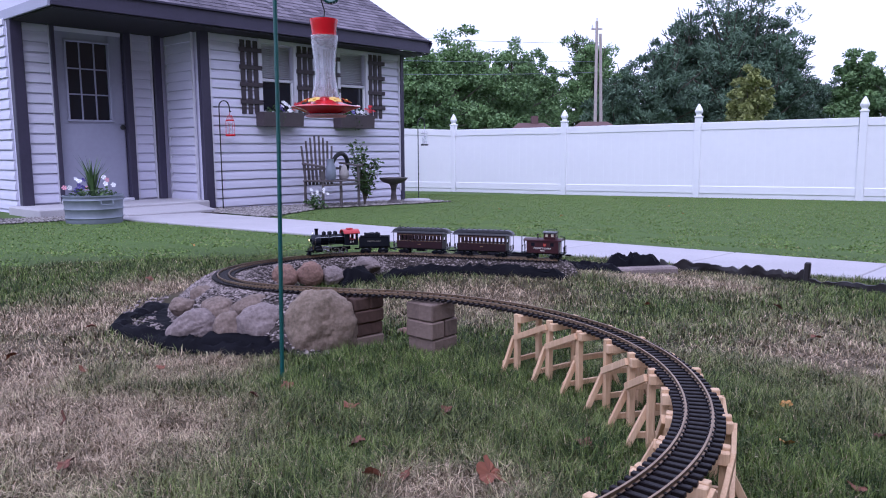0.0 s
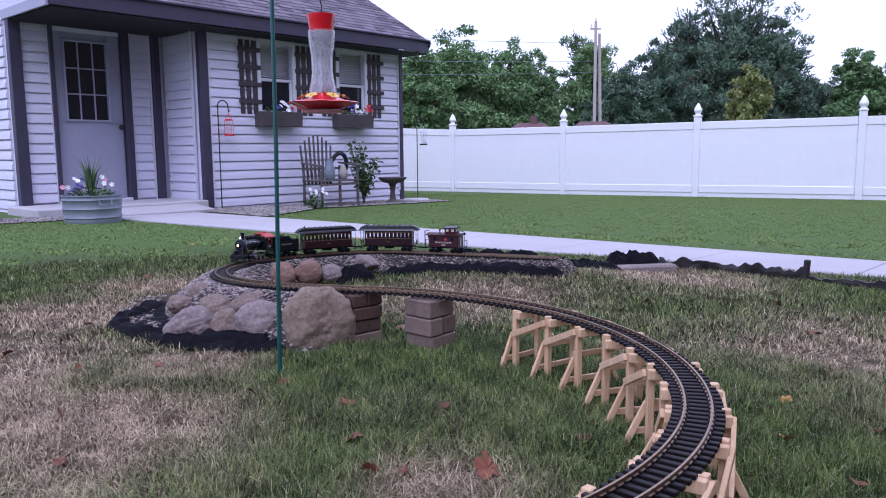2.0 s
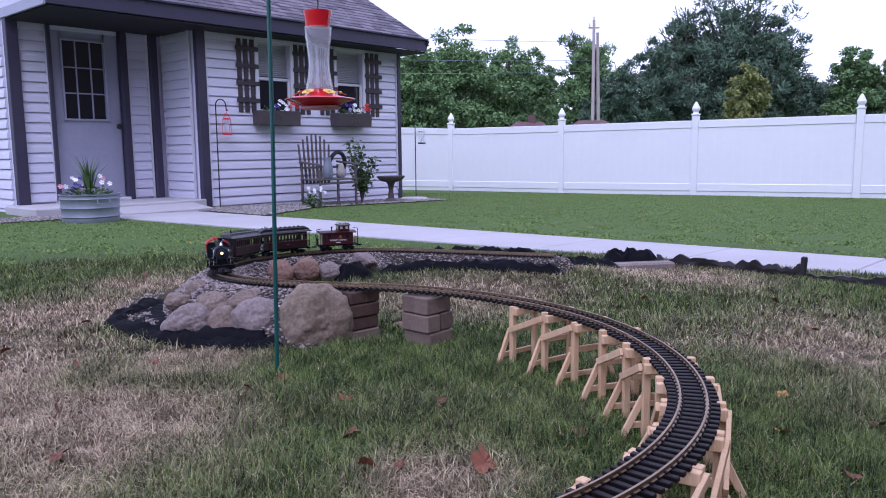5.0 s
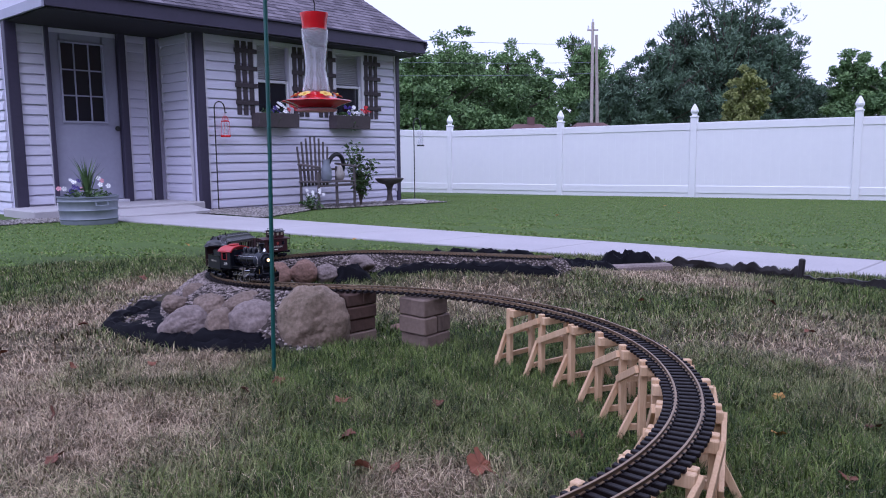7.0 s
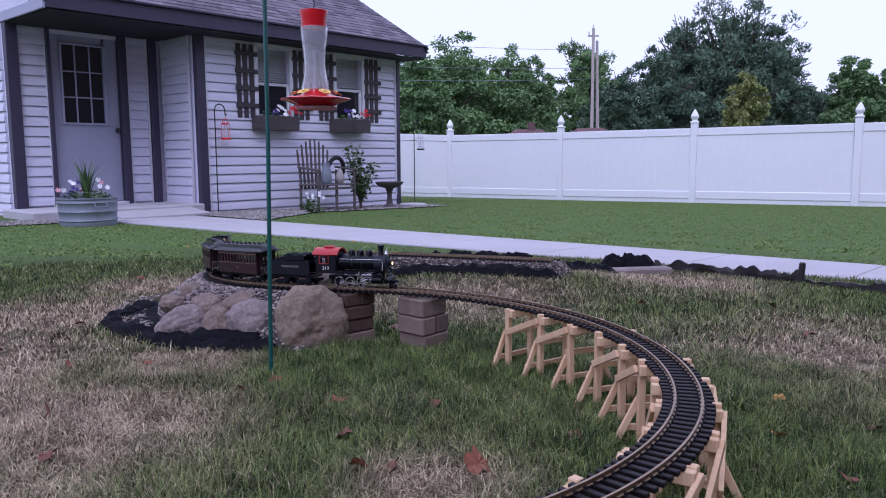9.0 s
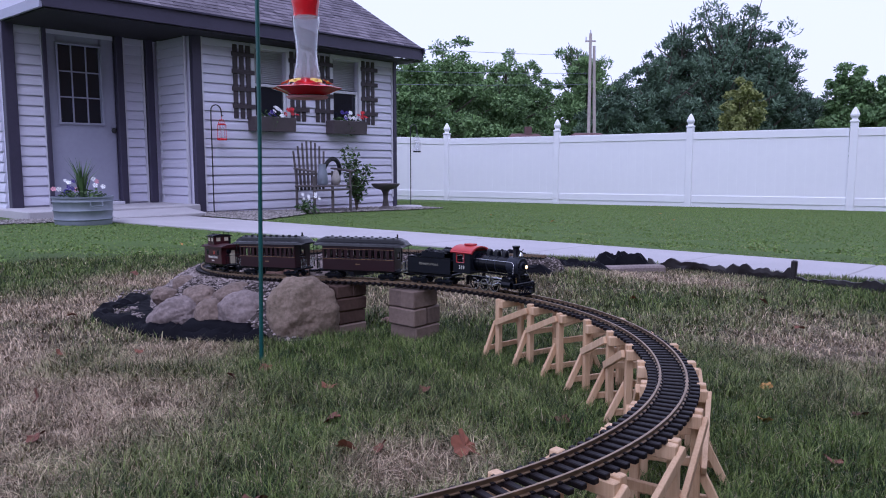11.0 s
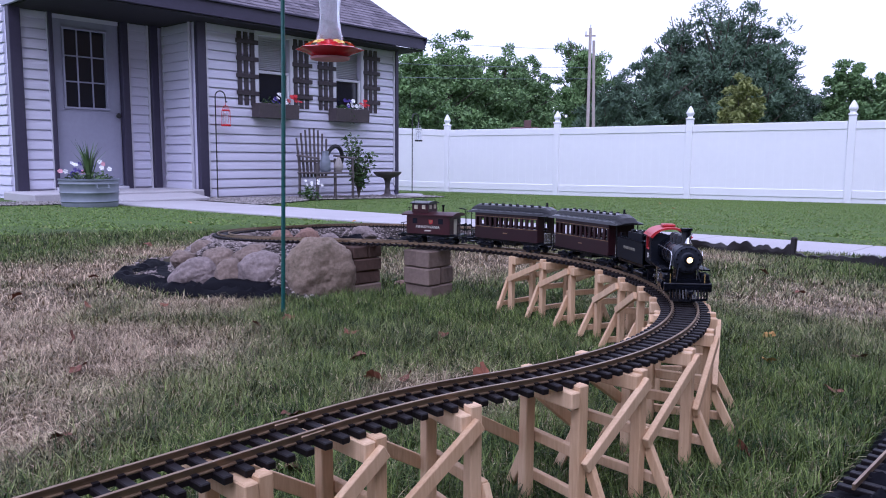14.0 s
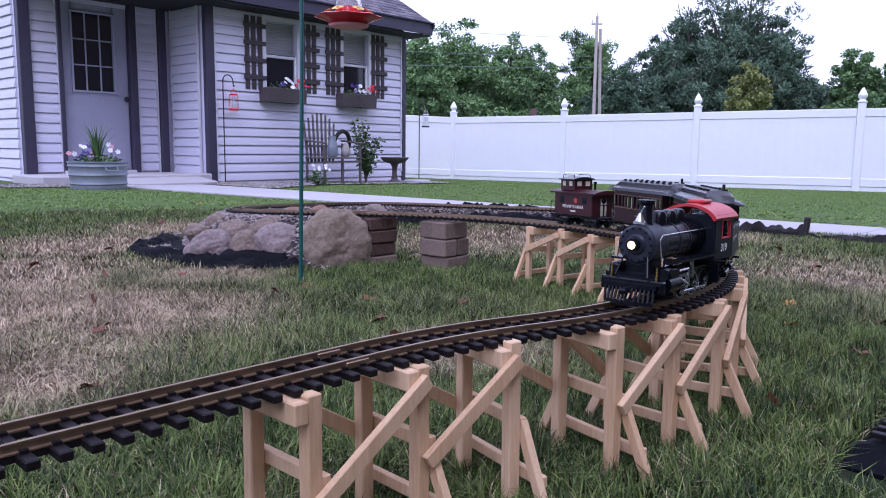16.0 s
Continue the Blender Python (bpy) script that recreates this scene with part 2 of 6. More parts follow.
# ---- mesh helpers ----
class MB:
    """Collects vertices and faces in plain lists."""

    def __init__(self):
        self.v, self.f = [], []

    def add(self, verts, faces, m=None):
        k = len(self.v)
        self.v += [tuple(m @ Vector(p)) if m else tuple(p) for p in verts]
        self.f += [tuple(i + k for i in q) for q in faces]
        return self

    def box(self, sx, sy, sz, m=None, c=0.0):
        """A box about the origin, its edges cut off by c."""
        if c <= 0:
            x, y, z = sx / 2, sy / 2, sz / 2
            return self.add([(-x, -y, -z), (x, -y, -z), (x, y, -z), (-x, y, -z), (-x, -y, z), (x, -y, z), (x, y, z), (-x, y, z)],
                            [(3, 2, 1, 0), (4, 5, 6, 7), (0, 1, 5, 4), (1, 2, 6, 5), (2, 3, 7, 6), (3, 0, 4, 7)], m)
        h, vs, at = (sx / 2, sy / 2, sz / 2), [], {}
        for a in (-1, 1):
            for b in (-1, 1):
                for d in (-1, 1):
                    s = (a, b, d)
                    for ax in range(3):
                        at[s, ax] = len(vs)
                        vs.append(tuple(s[i] * (h[i] if i == ax else h[i] - c) for i in range(3)))
        fs = []
        for ax in range(3):
            u, w = [i for i in range(3) if i != ax]
            for sg in (-1, 1):
                q = []
                for a, b in ((-1, -1), (1, -1), (1, 1), (-1, 1)):
                    s = [0, 0, 0]
                    s[ax], s[u], s[w] = sg, a, b
                    q.append(at[tuple(s), ax])
                fs.append(tuple(q))
            for a in (-1, 1):
                for b in (-1, 1):
                    s0, s1 = [0, 0, 0], [0, 0, 0]
                    s0[u], s0[w], s1[u], s1[w] = a, b, a, b
                    s0[ax], s1[ax] = -1, 1
                    s0, s1 = tuple(s0), tuple(s1)
                    fs.append((at[s0, u], at[s1, u], at[s1, w], at[s0, w]))
        for a in (-1, 1):
            for b in (-1, 1):
                for d in (-1, 1):
                    fs.append(tuple(at[(a, b, d), ax] for ax in range(3)))
        return self.add(vs, fs, m)

    def tube(self, a, b, r, r2=None, n=10, m=None, caps=True):
        a, b = Vector(a), Vector(b)
        r2 = r if r2 is None else r2
        q = (b - a).to_track_quat("Z", "Y")
        vs = []
        for p, rr in ((a, r), (b, r2)):
            vs += [p + q @ Vector((rr * math.cos(2 * math.pi * i / n), rr * math.sin(2 * math.pi * i / n), 0)) for i in range(n)]
        fs = [(i, (i + 1) % n, n + (i + 1) % n, n + i) for i in range(n)]
        if caps:
            fs += [tuple(range(n - 1, -1, -1)), tuple(range(n, 2 * n))]
        return self.add(vs, fs, m)

    def beam(self, a, b, w, d, up=(0, 0, 1), c=0.0):
        """A square stick from a to b: w across, d along up."""
        a, b = Vector(a), Vector(b)
        z = (b - a).normalized()
        x = Vector(up).cross(z)
        x = x.normalized() if x.length > 1e-4 else Vector((1, 0, 0))
        y = z.cross(x)
        m = Matrix((x, y, z)).transposed().to_4x4()
        m.translation = (a + b) / 2
        return self.box(w, d, (b - a).length, m, c)

    def wire(self, pts, r, n=6):
        for a, b in zip(pts, pts[1:]):
            self.tube(a, b, r, n=n)
        return self

    def spin(self, prof, n=20, m=None, scallop=0.0, lobes=0):
        """A profile of (radius, height) turned about z."""
        vs = []
        for r, z in prof:
            for i in range(n):
                a = 2 * math.pi * i / n
                k = 1 + scallop * math.cos(lobes * a) if lobes else 1
                vs.append((r * k * math.cos(a), r * k * math.sin(a), z))
        fs = [(j * n + i, j * n + (i + 1) % n, (j + 1) * n + (i + 1) % n, (j + 1) * n + i) for j in range(len(prof) - 1) for i in range(n)]
        fs += [tuple(range(n - 1, -1, -1)), tuple(range((len(prof) - 1) * n, len(prof) * n))]
        return self.add(vs, fs, m)

    def prism(self, outline, depth, m=None):
        """An outline in xz pulled along y by depth, about y = 0."""
        n = len(outline)
        vs = [(x, -depth / 2, z) for x, z in outline] + [(x, depth / 2, z) for x, z in outline]
        fs = [tuple(range(n)), tuple(range(2 * n - 1, n - 1, -1))] + [(i, n + i, n + (i + 1) % n, (i + 1) % n) for i in range(n)]
        return self.add(vs, fs, m)

    def mesh(self, name, material, smooth=False):
        me = bpy.data.meshes.new(name)
        me.from_pydata(self.v, [], self.f)
        bm = bmesh.new()
        bm.from_mesh(me)
        bmesh.ops.recalc_face_normals(bm, faces=bm.faces)
        bm.to_mesh(me)
        bm.free()
        me.materials.append(material)
        if smooth:
            me.shade_smooth()
            me.set_sharp_from_angle(angle=radians(38))
        return me


def part(name, mb, material, parent, label="", m=None, smooth=False):
    """One mesh under a thing or a part."""
    ob = new(name, mb if isinstance(mb, bpy.types.Mesh) else mb.mesh(name, material, smooth))
    ob.parent = parent
    if m is not None:
        ob.matrix_basis = m
    return tagged(ob, label)


def thing(name, label, category, m=None, group="", kind=""):
    ob = new(name)
    ob.empty_display_size = 0.05
    if m is not None:
        ob.matrix_basis = m
    return tagged(ob, label, category, group, kind)


def solid(name, mb, material, label, category, m=None, group="", kind="", smooth=False):
    ob = new(name, mb if isinstance(mb, bpy.types.Mesh) else mb.mesh(name, material, smooth))
    if m is not None:
        ob.matrix_basis = m
    return tagged(ob, label, category, group, kind)


def letters(name, body, size, material, parent, m, label=""):
    cu = bpy.data.curves.new(name, "FONT")
    cu.body, cu.size, cu.extrude, cu.align_x, cu.align_y = body, size, 0.0002, "CENTER", "CENTER"
    cu.resolution_u = 2
    cu.materials.append(material)
    ob = new(name, cu)
    ob.parent, ob.matrix_basis = parent, m
    return tagged(ob, label)


# ---- the plan ----
RAIL_KNOTS = ((0, 0.25, 0.38, 0.5, 0.62, 0.8, 0.88, 1), (0.12, 0.12, 0.163, 0.202, 0.205, 0.214, 0.220, 0.220))


def track_line(step=0.01):
    """The track's centre line at rail height: straights and bends, end to end."""
    pts, (x, y), h = [], (3.3205, 2.2819), 1.9534
    for length, radius, angle in ((0.8061, 0, 0), (0, 0.6091, 1.5591), (0, 0.9134, 1.6726), (0.0757, 0, 0), (0, 1.0173, -1.487),
                                  (0, 0.8883, -0.8852), (0.01, 0, 0), (0, 0.7997, 0.2947), (1.5, 0, 0)):
        run = length or radius * abs(angle)
        n = max(2, round(run / step))
        for i in range(n):
            pts.append((x, y, h))
            hh = h + angle / n
            x, y = x + run / n * math.cos((h + hh) / 2), y + run / n * math.sin((h + hh) / 2)
            h = hh
    pts = np.array(pts)
    s = np.r_[0, np.cumsum(np.hypot(np.diff(pts[:, 0]), np.diff(pts[:, 1])))]
    z = np.interp(s / 6.2434, *RAIL_KNOTS)
    z = np.convolve(np.pad(z, 20, mode="edge"), np.ones(41) / 41, "valid")
    return s, np.c_[pts[:, :2], z, pts[:, 2]]


LINE_S, LINE = track_line()


def on_track(s):
    """Place (at rail top) and heading of the track at arc length s; it runs on straight past its ends."""
    if s < 0:
        x, y, z, h = LINE[0]
        return Vector((x + s * math.cos(h), y + s * math.sin(h), z)), h
    return Vector([np.interp(s, LINE_S, LINE[:, k]) for k in range(3)]), float(np.interp(s, LINE_S, LINE[:, 3]))


def off_track(x, y, lo=-1.0, hi=9.0):
    """Distance of plan points from the track between two arc lengths."""
    some = LINE[(LINE_S >= lo) & (LINE_S <= hi)]
    best = np.full(np.shape(x), 9.0)
    for px, py in some[::3, :2]:
        best = np.minimum(best, np.hypot(x - px, y - py))
    return best


def walk_near(y):
    return 3.72 + 0.14 * (8.0 - y)


def walk_far(y):
    return 4.88 + 0.09 * (8.0 - y)


def ground_z(x, y):
    x, y = np.asarray(x, float), np.asarray(y, float)
    # a low swell of turf carries the far straight of the track
    u, v = (y - 2.28) * 0.927 - (x - 3.32) * 0.375, (x - 3.32) * 0.927 + (y - 2.28) * 0.375
    swell = 0.075 * np.exp(-(v / 0.42) ** 2 - ((u - 0.25) / 0.75) ** 2)
    return swell - 0.02 * np.clip(x - 2, 0, 14) - 0.004 * np.clip(x - 16, 0, 400) - 0.01 * np.clip(y - 2, 0, 9) * np.clip((x - 9) / 5, 0, 1)


def ease(a, b, v):
    t = np.clip((v - a) / (b - a), 0, 1)
    return t * t * (3 - 2 * t)


def bank_side(x, y):
    """1 outside the far bend, 0 inside it, by the nearest stretch of track."""
    best, side = np.full(np.shape(x), 9.0), np.zeros(np.shape(x))
    for px, py, _, h in LINE[(LINE_S <= 3.3)][::4]:
        d = np.hypot(x - px, y - py)
        out = (math.cos(h) * (y - py) - math.sin(h) * (x - px)) < 0
        side, best = np.where(d < best, out, side), np.minimum(d, best)
    return side


def mound_h(x, y):
    """Height of the gravel bank that carries the track's far bend."""
    d = np.minimum(off_track(x, y, 1.0, 3.08), 3.0 * off_track(x, y, -0.5, 1.0) - 0.1)
    inner = np.interp(d, (0, 0.065, 0.13, 0.19, 0.26), (1.0, 0.96, 0.56, 0.20, 0.0))
    outer = np.interp(d, (0, 0.065, 0.12, 0.18, 0.25, 0.30), (1.0, 0.97, 0.82, 0.52, 0.14, 0.0))
    return np.where(bank_side(x, y) > 0.5, outer, inner)


def wobble(x, y, f, seed=0.0):
    """Smooth pseudo-random field between about 0 and 1."""
    v = np.zeros(np.shape(x))
    for k, (a, b, c) in enumerate(((1.0, 0.35, 0.1), (-0.6, 1.1, 1.7), (1.9, -1.3, 4.2), (2.7, 2.1, 2.9), (-3.9, 1.7, 0.6))):
        v = v + np.sin(f * (a * x + b * y) + c + seed * (k + 1)) / (1 + 0.5 * k)
    return 0.5 + v / 5.2


DRY = ((0.62, 1.95, 0.42, 0.85), (0.75, 2.75, 0.42, 0.9), (1.3, 3.35, 0.42, 0.8), (1.85, 3.75, 0.3, 0.7), (0.35, 1.55, 0.3, 0.6), (1.2, 2.25, 0.22, 0.75),
       (1.05, 1.05, 0.16, 0.6), (2.75, 0.75, 0.55, 0.55), (3.9, 1.9, 0.5, 0.75), (2.6, 2.3, 0.45, 0.6), (3.4, 2.5, 0.4, 0.7), (2.3, 1.2, 0.3, 0.35), (3.9, 3.6, 0.3, 0.5))


def dryness(x, y):
    d = np.zeros(np.shape(x))
    for cx, cy, r, k in DRY:
        d = np.maximum(d, k * np.exp(-((x - cx) ** 2 + (y - cy) ** 2) / (r * r)))
    d = d * (0.55 + 0.9 * wobble(x, y, 9.0)) + 0.22 * (wobble(x, y, 3.3, 2.0) - 0.5)
    return np.clip(d * 1.6 - 0.05, 0, 1)


# ---- ground ----
def build_ground():
    fine_x, fine_y = np.arange(-0.4, 6.41, 0.05), np.arange(-1.2, 5.21, 0.05)
    xs = np.r_[-400, -150, -60, -25, -10, -4, -1.5, fine_x, np.arange(6.8, 18, 0.4), 22, 30, 45, 80, 160, 400, 900]
    ys = np.r_[-900, -400, -150, -60, -25, -10, -4, -2, fine_y, np.arange(5.6, 20, 0.4), 26, 40, 80, 200, 500, 900]
    gx, gy = np.meshgrid(xs, ys)
    near = (np.abs(gx - 3) < 4) & (np.abs(gy - 2) < 4)
    gz = ground_z(gx, gy) + near * 0.012 * (wobble(gx, gy, 7.0) - 0.5)
    gz = gz - 0.03 * ((gx > walk_near(gy) + 0.05) & (gx < walk_far(gy) - 0.05) & (gy < 8.8) & (gy > -20))
    n, k = len(xs), len(ys)
    i = np.arange(n * k).reshape(k, n)
    faces = np.stack([i[:-1, :-1], i[:-1, 1:], i[1:, 1:], i[1:, :-1]], -1).reshape(-1, 4)
    me = bpy.data.meshes.new("ground")
    me.from_pydata(np.c_[gx.ravel(), gy.ravel(), gz.ravel()].tolist(), [], faces.tolist())
    me.attributes.new("dry", "FLOAT", "POINT").data.foreach_set("value", (dryness(gx, gy) * near).ravel().astype(np.float32))
    cut = ease(4.2, 6.6, np.hypot(gx, gy))
    me.attributes.new("mown", "FLOAT", "POINT").data.foreach_set("value", cut.ravel().astype(np.float32))
    # near black close by, to stand in for shade among the blades
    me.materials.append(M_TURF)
    me.shade_smooth()
    tagged(new("ground", me), "lawn soil, coloured dark as shade under green and straw-dry grass", "lawn", kind="structure")


def blades(name, label, x, y, height, width, material, tris, seed):
    """Grass: each blade a bent sliver; joined, as nobody could count it."""
    r = np.random.RandomState(seed)
    n = len(x)
    a, lean = r.uniform(0, 2 * np.pi, n), r.uniform(0.15, 1.15, n)
    width = width * r.uniform(0.6, 1.3, n)
    h = height * r.uniform(0.45, 1.15, n) * (0.75 + 0.5 * wobble(x, y, 14.0, 1.0))
    dry = dryness(x, y)
    dry = np.clip(dry + (r.uniform(0, 1, n) < 0.3 * dry + 0.20) * 0.8 - (r.uniform(0, 1, n) < 0.2) * 0.35, 0, 1)
    lean = np.clip(lean + 0.45 * dry, 0, 1.5)
    h = h * (1 - 0.25 * dry)
    z = ground_z(x, y) - 0.004
    dx, dy = np.cos(a), np.sin(a)
    wx, wy = -dy * width / 2, dx * width / 2
    tip = np.c_[x + dx * h * lean, y + dy * h * lean, z + h * np.sqrt(np.clip(1 - 0.4 * lean ** 2, 0.08, 1))]
    p0, p1 = np.c_[x - wx, y - wy, z], np.c_[x + wx, y + wy, z]
    if tris == 1:
        v = np.stack([p0, p1, tip], 1).reshape(-1, 3)
        loops, per = np.arange(3 * n), 3
        starts = np.arange(0, 3 * n, 3)
    else:
        mid = np.c_[x + dx * h * lean * 0.3, y + dy * h * lean * 0.3, z + h * 0.55]
        o = np.c_[wx, wy, np.zeros(n)] * 0.8
        v = np.stack([p0, p1, mid + o, mid - o, tip], 1).reshape(-1, 3)
        base = 5 * np.arange(n)[:, None]
        loops = (base + np.array([0, 1, 2, 3, 3, 2, 4])).ravel()
        starts = (7 * np.arange(n)[:, None] + np.array([0, 4])).ravel()
        per = 5
    me = bpy.data.meshes.new(name)
    me.vertices.add(len(v))
    me.vertices.foreach_set("co", v.astype(np.float32).ravel())
    me.loops.add(len(loops))
    me.loops.foreach_set("vertex_index", loops.astype(np.int32))
    me.polygons.add(len(starts))
    me.polygons.foreach_set("loop_start", starts.astype(np.int32))
    me.update(calc_edges=True)
    me.attributes.new("dry", "FLOAT", "POINT").data.foreach_set("value", np.repeat(dry, per).astype(np.float32))
    me.materials.append(material)
    tagged(new(name, me), label, "grass", kind="stuff")


def lawn_free(x, y):
    """Where grass may grow."""
    ok = (mound_h(x, y) < 0.25) & (off_track(x, y, 2.0, 2.95) > 0.33)
    ok &= ~((x > walk_near(y)) & (x < walk_far(y)) & (y < 8.9))
    ok &= ~((y > np.clip(7.3 + 0.6 * (x - 5.1), 7.0, 8.12)) & (x > 4.6) & (x < 8.75))
    ok &= ~((y > 8.35) & (x < 5.2)) & ~((y > 8.9) & (x < 9.0))
    ok &= ~((np.hypot(x - 1.36, y - 2.55) < 0.10) | (np.hypot(x - 1.46, y - 2.36) < 0.10) | (np.hypot(x - 1.60, y - 2.14) < 0.11))
    ok &= ~((np.abs(x - 1.88) < 0.06) & (np.abs(y - 1.84) < 0.06)) & ~((np.abs(x - 1.74) < 0.08) & (np.abs(y - 2.1) < 0.09))
    ok &= ~((x > 0.9) & (np.abs(y - 0.285) < 0.05))
    return ok


def build_grass():
    r = np.random.RandomState(7)

    def fan(count, r0, r1):
        rad = np.sqrt(r.uniform(r0 * r0, r1 * r1, count))
        ang = np.radians(r.uniform(5.0, 79.0, count))
        x, y = rad * np.cos(ang), 0.1 + rad * np.sin(ang)
        keep = lawn_free(x, y) & (r.uniform(0, 1, count) < 1.0 - 0.35 * dryness(x, y))
        return x[keep], y[keep]

    blades("grass", "uncut green and straw-dry lawn grass blades", *fan(330000, 0.35, 2.6), 0.048, 0.0023, M_BLADE, 2, 11)
    blades("grass", "patchy green and dry lawn grass blades", *fan(230000, 2.6, 5.2), 0.040, 0.0036, M_BLADE, 2, 12)
    blades("grass", "short mown green lawn grass", *fan(360000, 4.2, 16.5), 0.014, 0.020, M_MOWN, 1, 13)


def build_walk():
    """The concrete walk, slab by slab, and its first slab at the stoop."""
    path = thing("pavement", "pale grey concrete garden walk in jointed slabs", "walk", kind="structure")
    y1 = 8.9
    edges = [8.9, 7.94, 6.98, 6.02, 5.06, 4.12, 3.16, 2.16, 1.2, 0.24, -0.72, -1.68, -2.64, -3.6]
    for a, b in zip(edges, edges[1:]):
        a2, b2 = a - 0.004, b + 0.004
        mb = MB()
        c = [(walk_near(a2), a2), (walk_far(a2), a2), (walk_far(b2), b2), (walk_near(b2), b2)]
        v = []
        for dz, inn in ((-0.09, 0), (0.010, 0), (0.016, 0.006)):
            cx, cy = sum(p[0] for p in c) / 4, sum(p[1] for p in c) / 4
            for x, y in c:
                v.append((x + inn * (1 if x < cx else -1), y + inn * (1 if y < cy else -1), float(ground_z(x, y)) + dz))
        mb.add(v, [(0, 1, 5, 4), (1, 2, 6, 5), (2, 3, 7, 6), (3, 0, 4, 7), (4, 5, 9, 8), (5, 6, 10, 9), (6, 7, 11, 10), (7, 4, 8, 11), (8, 9, 10, 11)])
        part("slab", mb, M_CONC, path)


# ---- the house ----
FY, DY = 8.93, 9.75      # the front wall and the recessed door wall
EAVE_Y, EAVE_Z, PITCH = 8.53, 2.29, 0.59


def siding(wall, x0, x1, z0, z1, y, holes=(), step=0.118, along="x"):
    """Lapped boards on a wall that faces -y (or -x), split at openings."""
    z, cache = z0, {}
    while z < z1 - 0.02:
        top = min(z + step, z1)
        spans = [(x0, x1)]
        for a, b, lo, hi in holes:
            if top > lo + 0.02 and z < hi - 0.02:
                spans = [q for s0, s1 in spans for q in ((s0, min(s1, a)), (max(s0, b), s1)) if q[1] - q[0] > 0.02]
        for a, b in spans:
            key = (round(b - a, 3), round(top - z, 3))
            if key not in cache:
                L, h = key
                mb = MB()
                prof = [(0.0, 0.0), (-0.032, 0.0), (-0.034, 0.004), (-0.028, h * 0.5), (-0.015, h * 0.90), (-0.002, h * 0.93), (-0.002, h), (0.0, h)]
                n = len(prof)
                v = [(0, py, pz) for py, pz in prof] + [(L, py, pz) for py, pz in prof]
                mb.add(v, [tuple(range(n)), tuple(range(2 * n - 1, n - 1, -1))] + [(i, n + i, n + (i + 1) % n, (i + 1) % n) for i in range(n)])
                cache[key] = mb.mesh("siding_board", M_SIDING)
            m = pose(a, y, z) if along == "x" else pose(y, a, z, 0, 0, -90) @ pose(-(b - a), 0, 0)
            part("siding_board", cache[key], None, wall, m=m)
        z += step


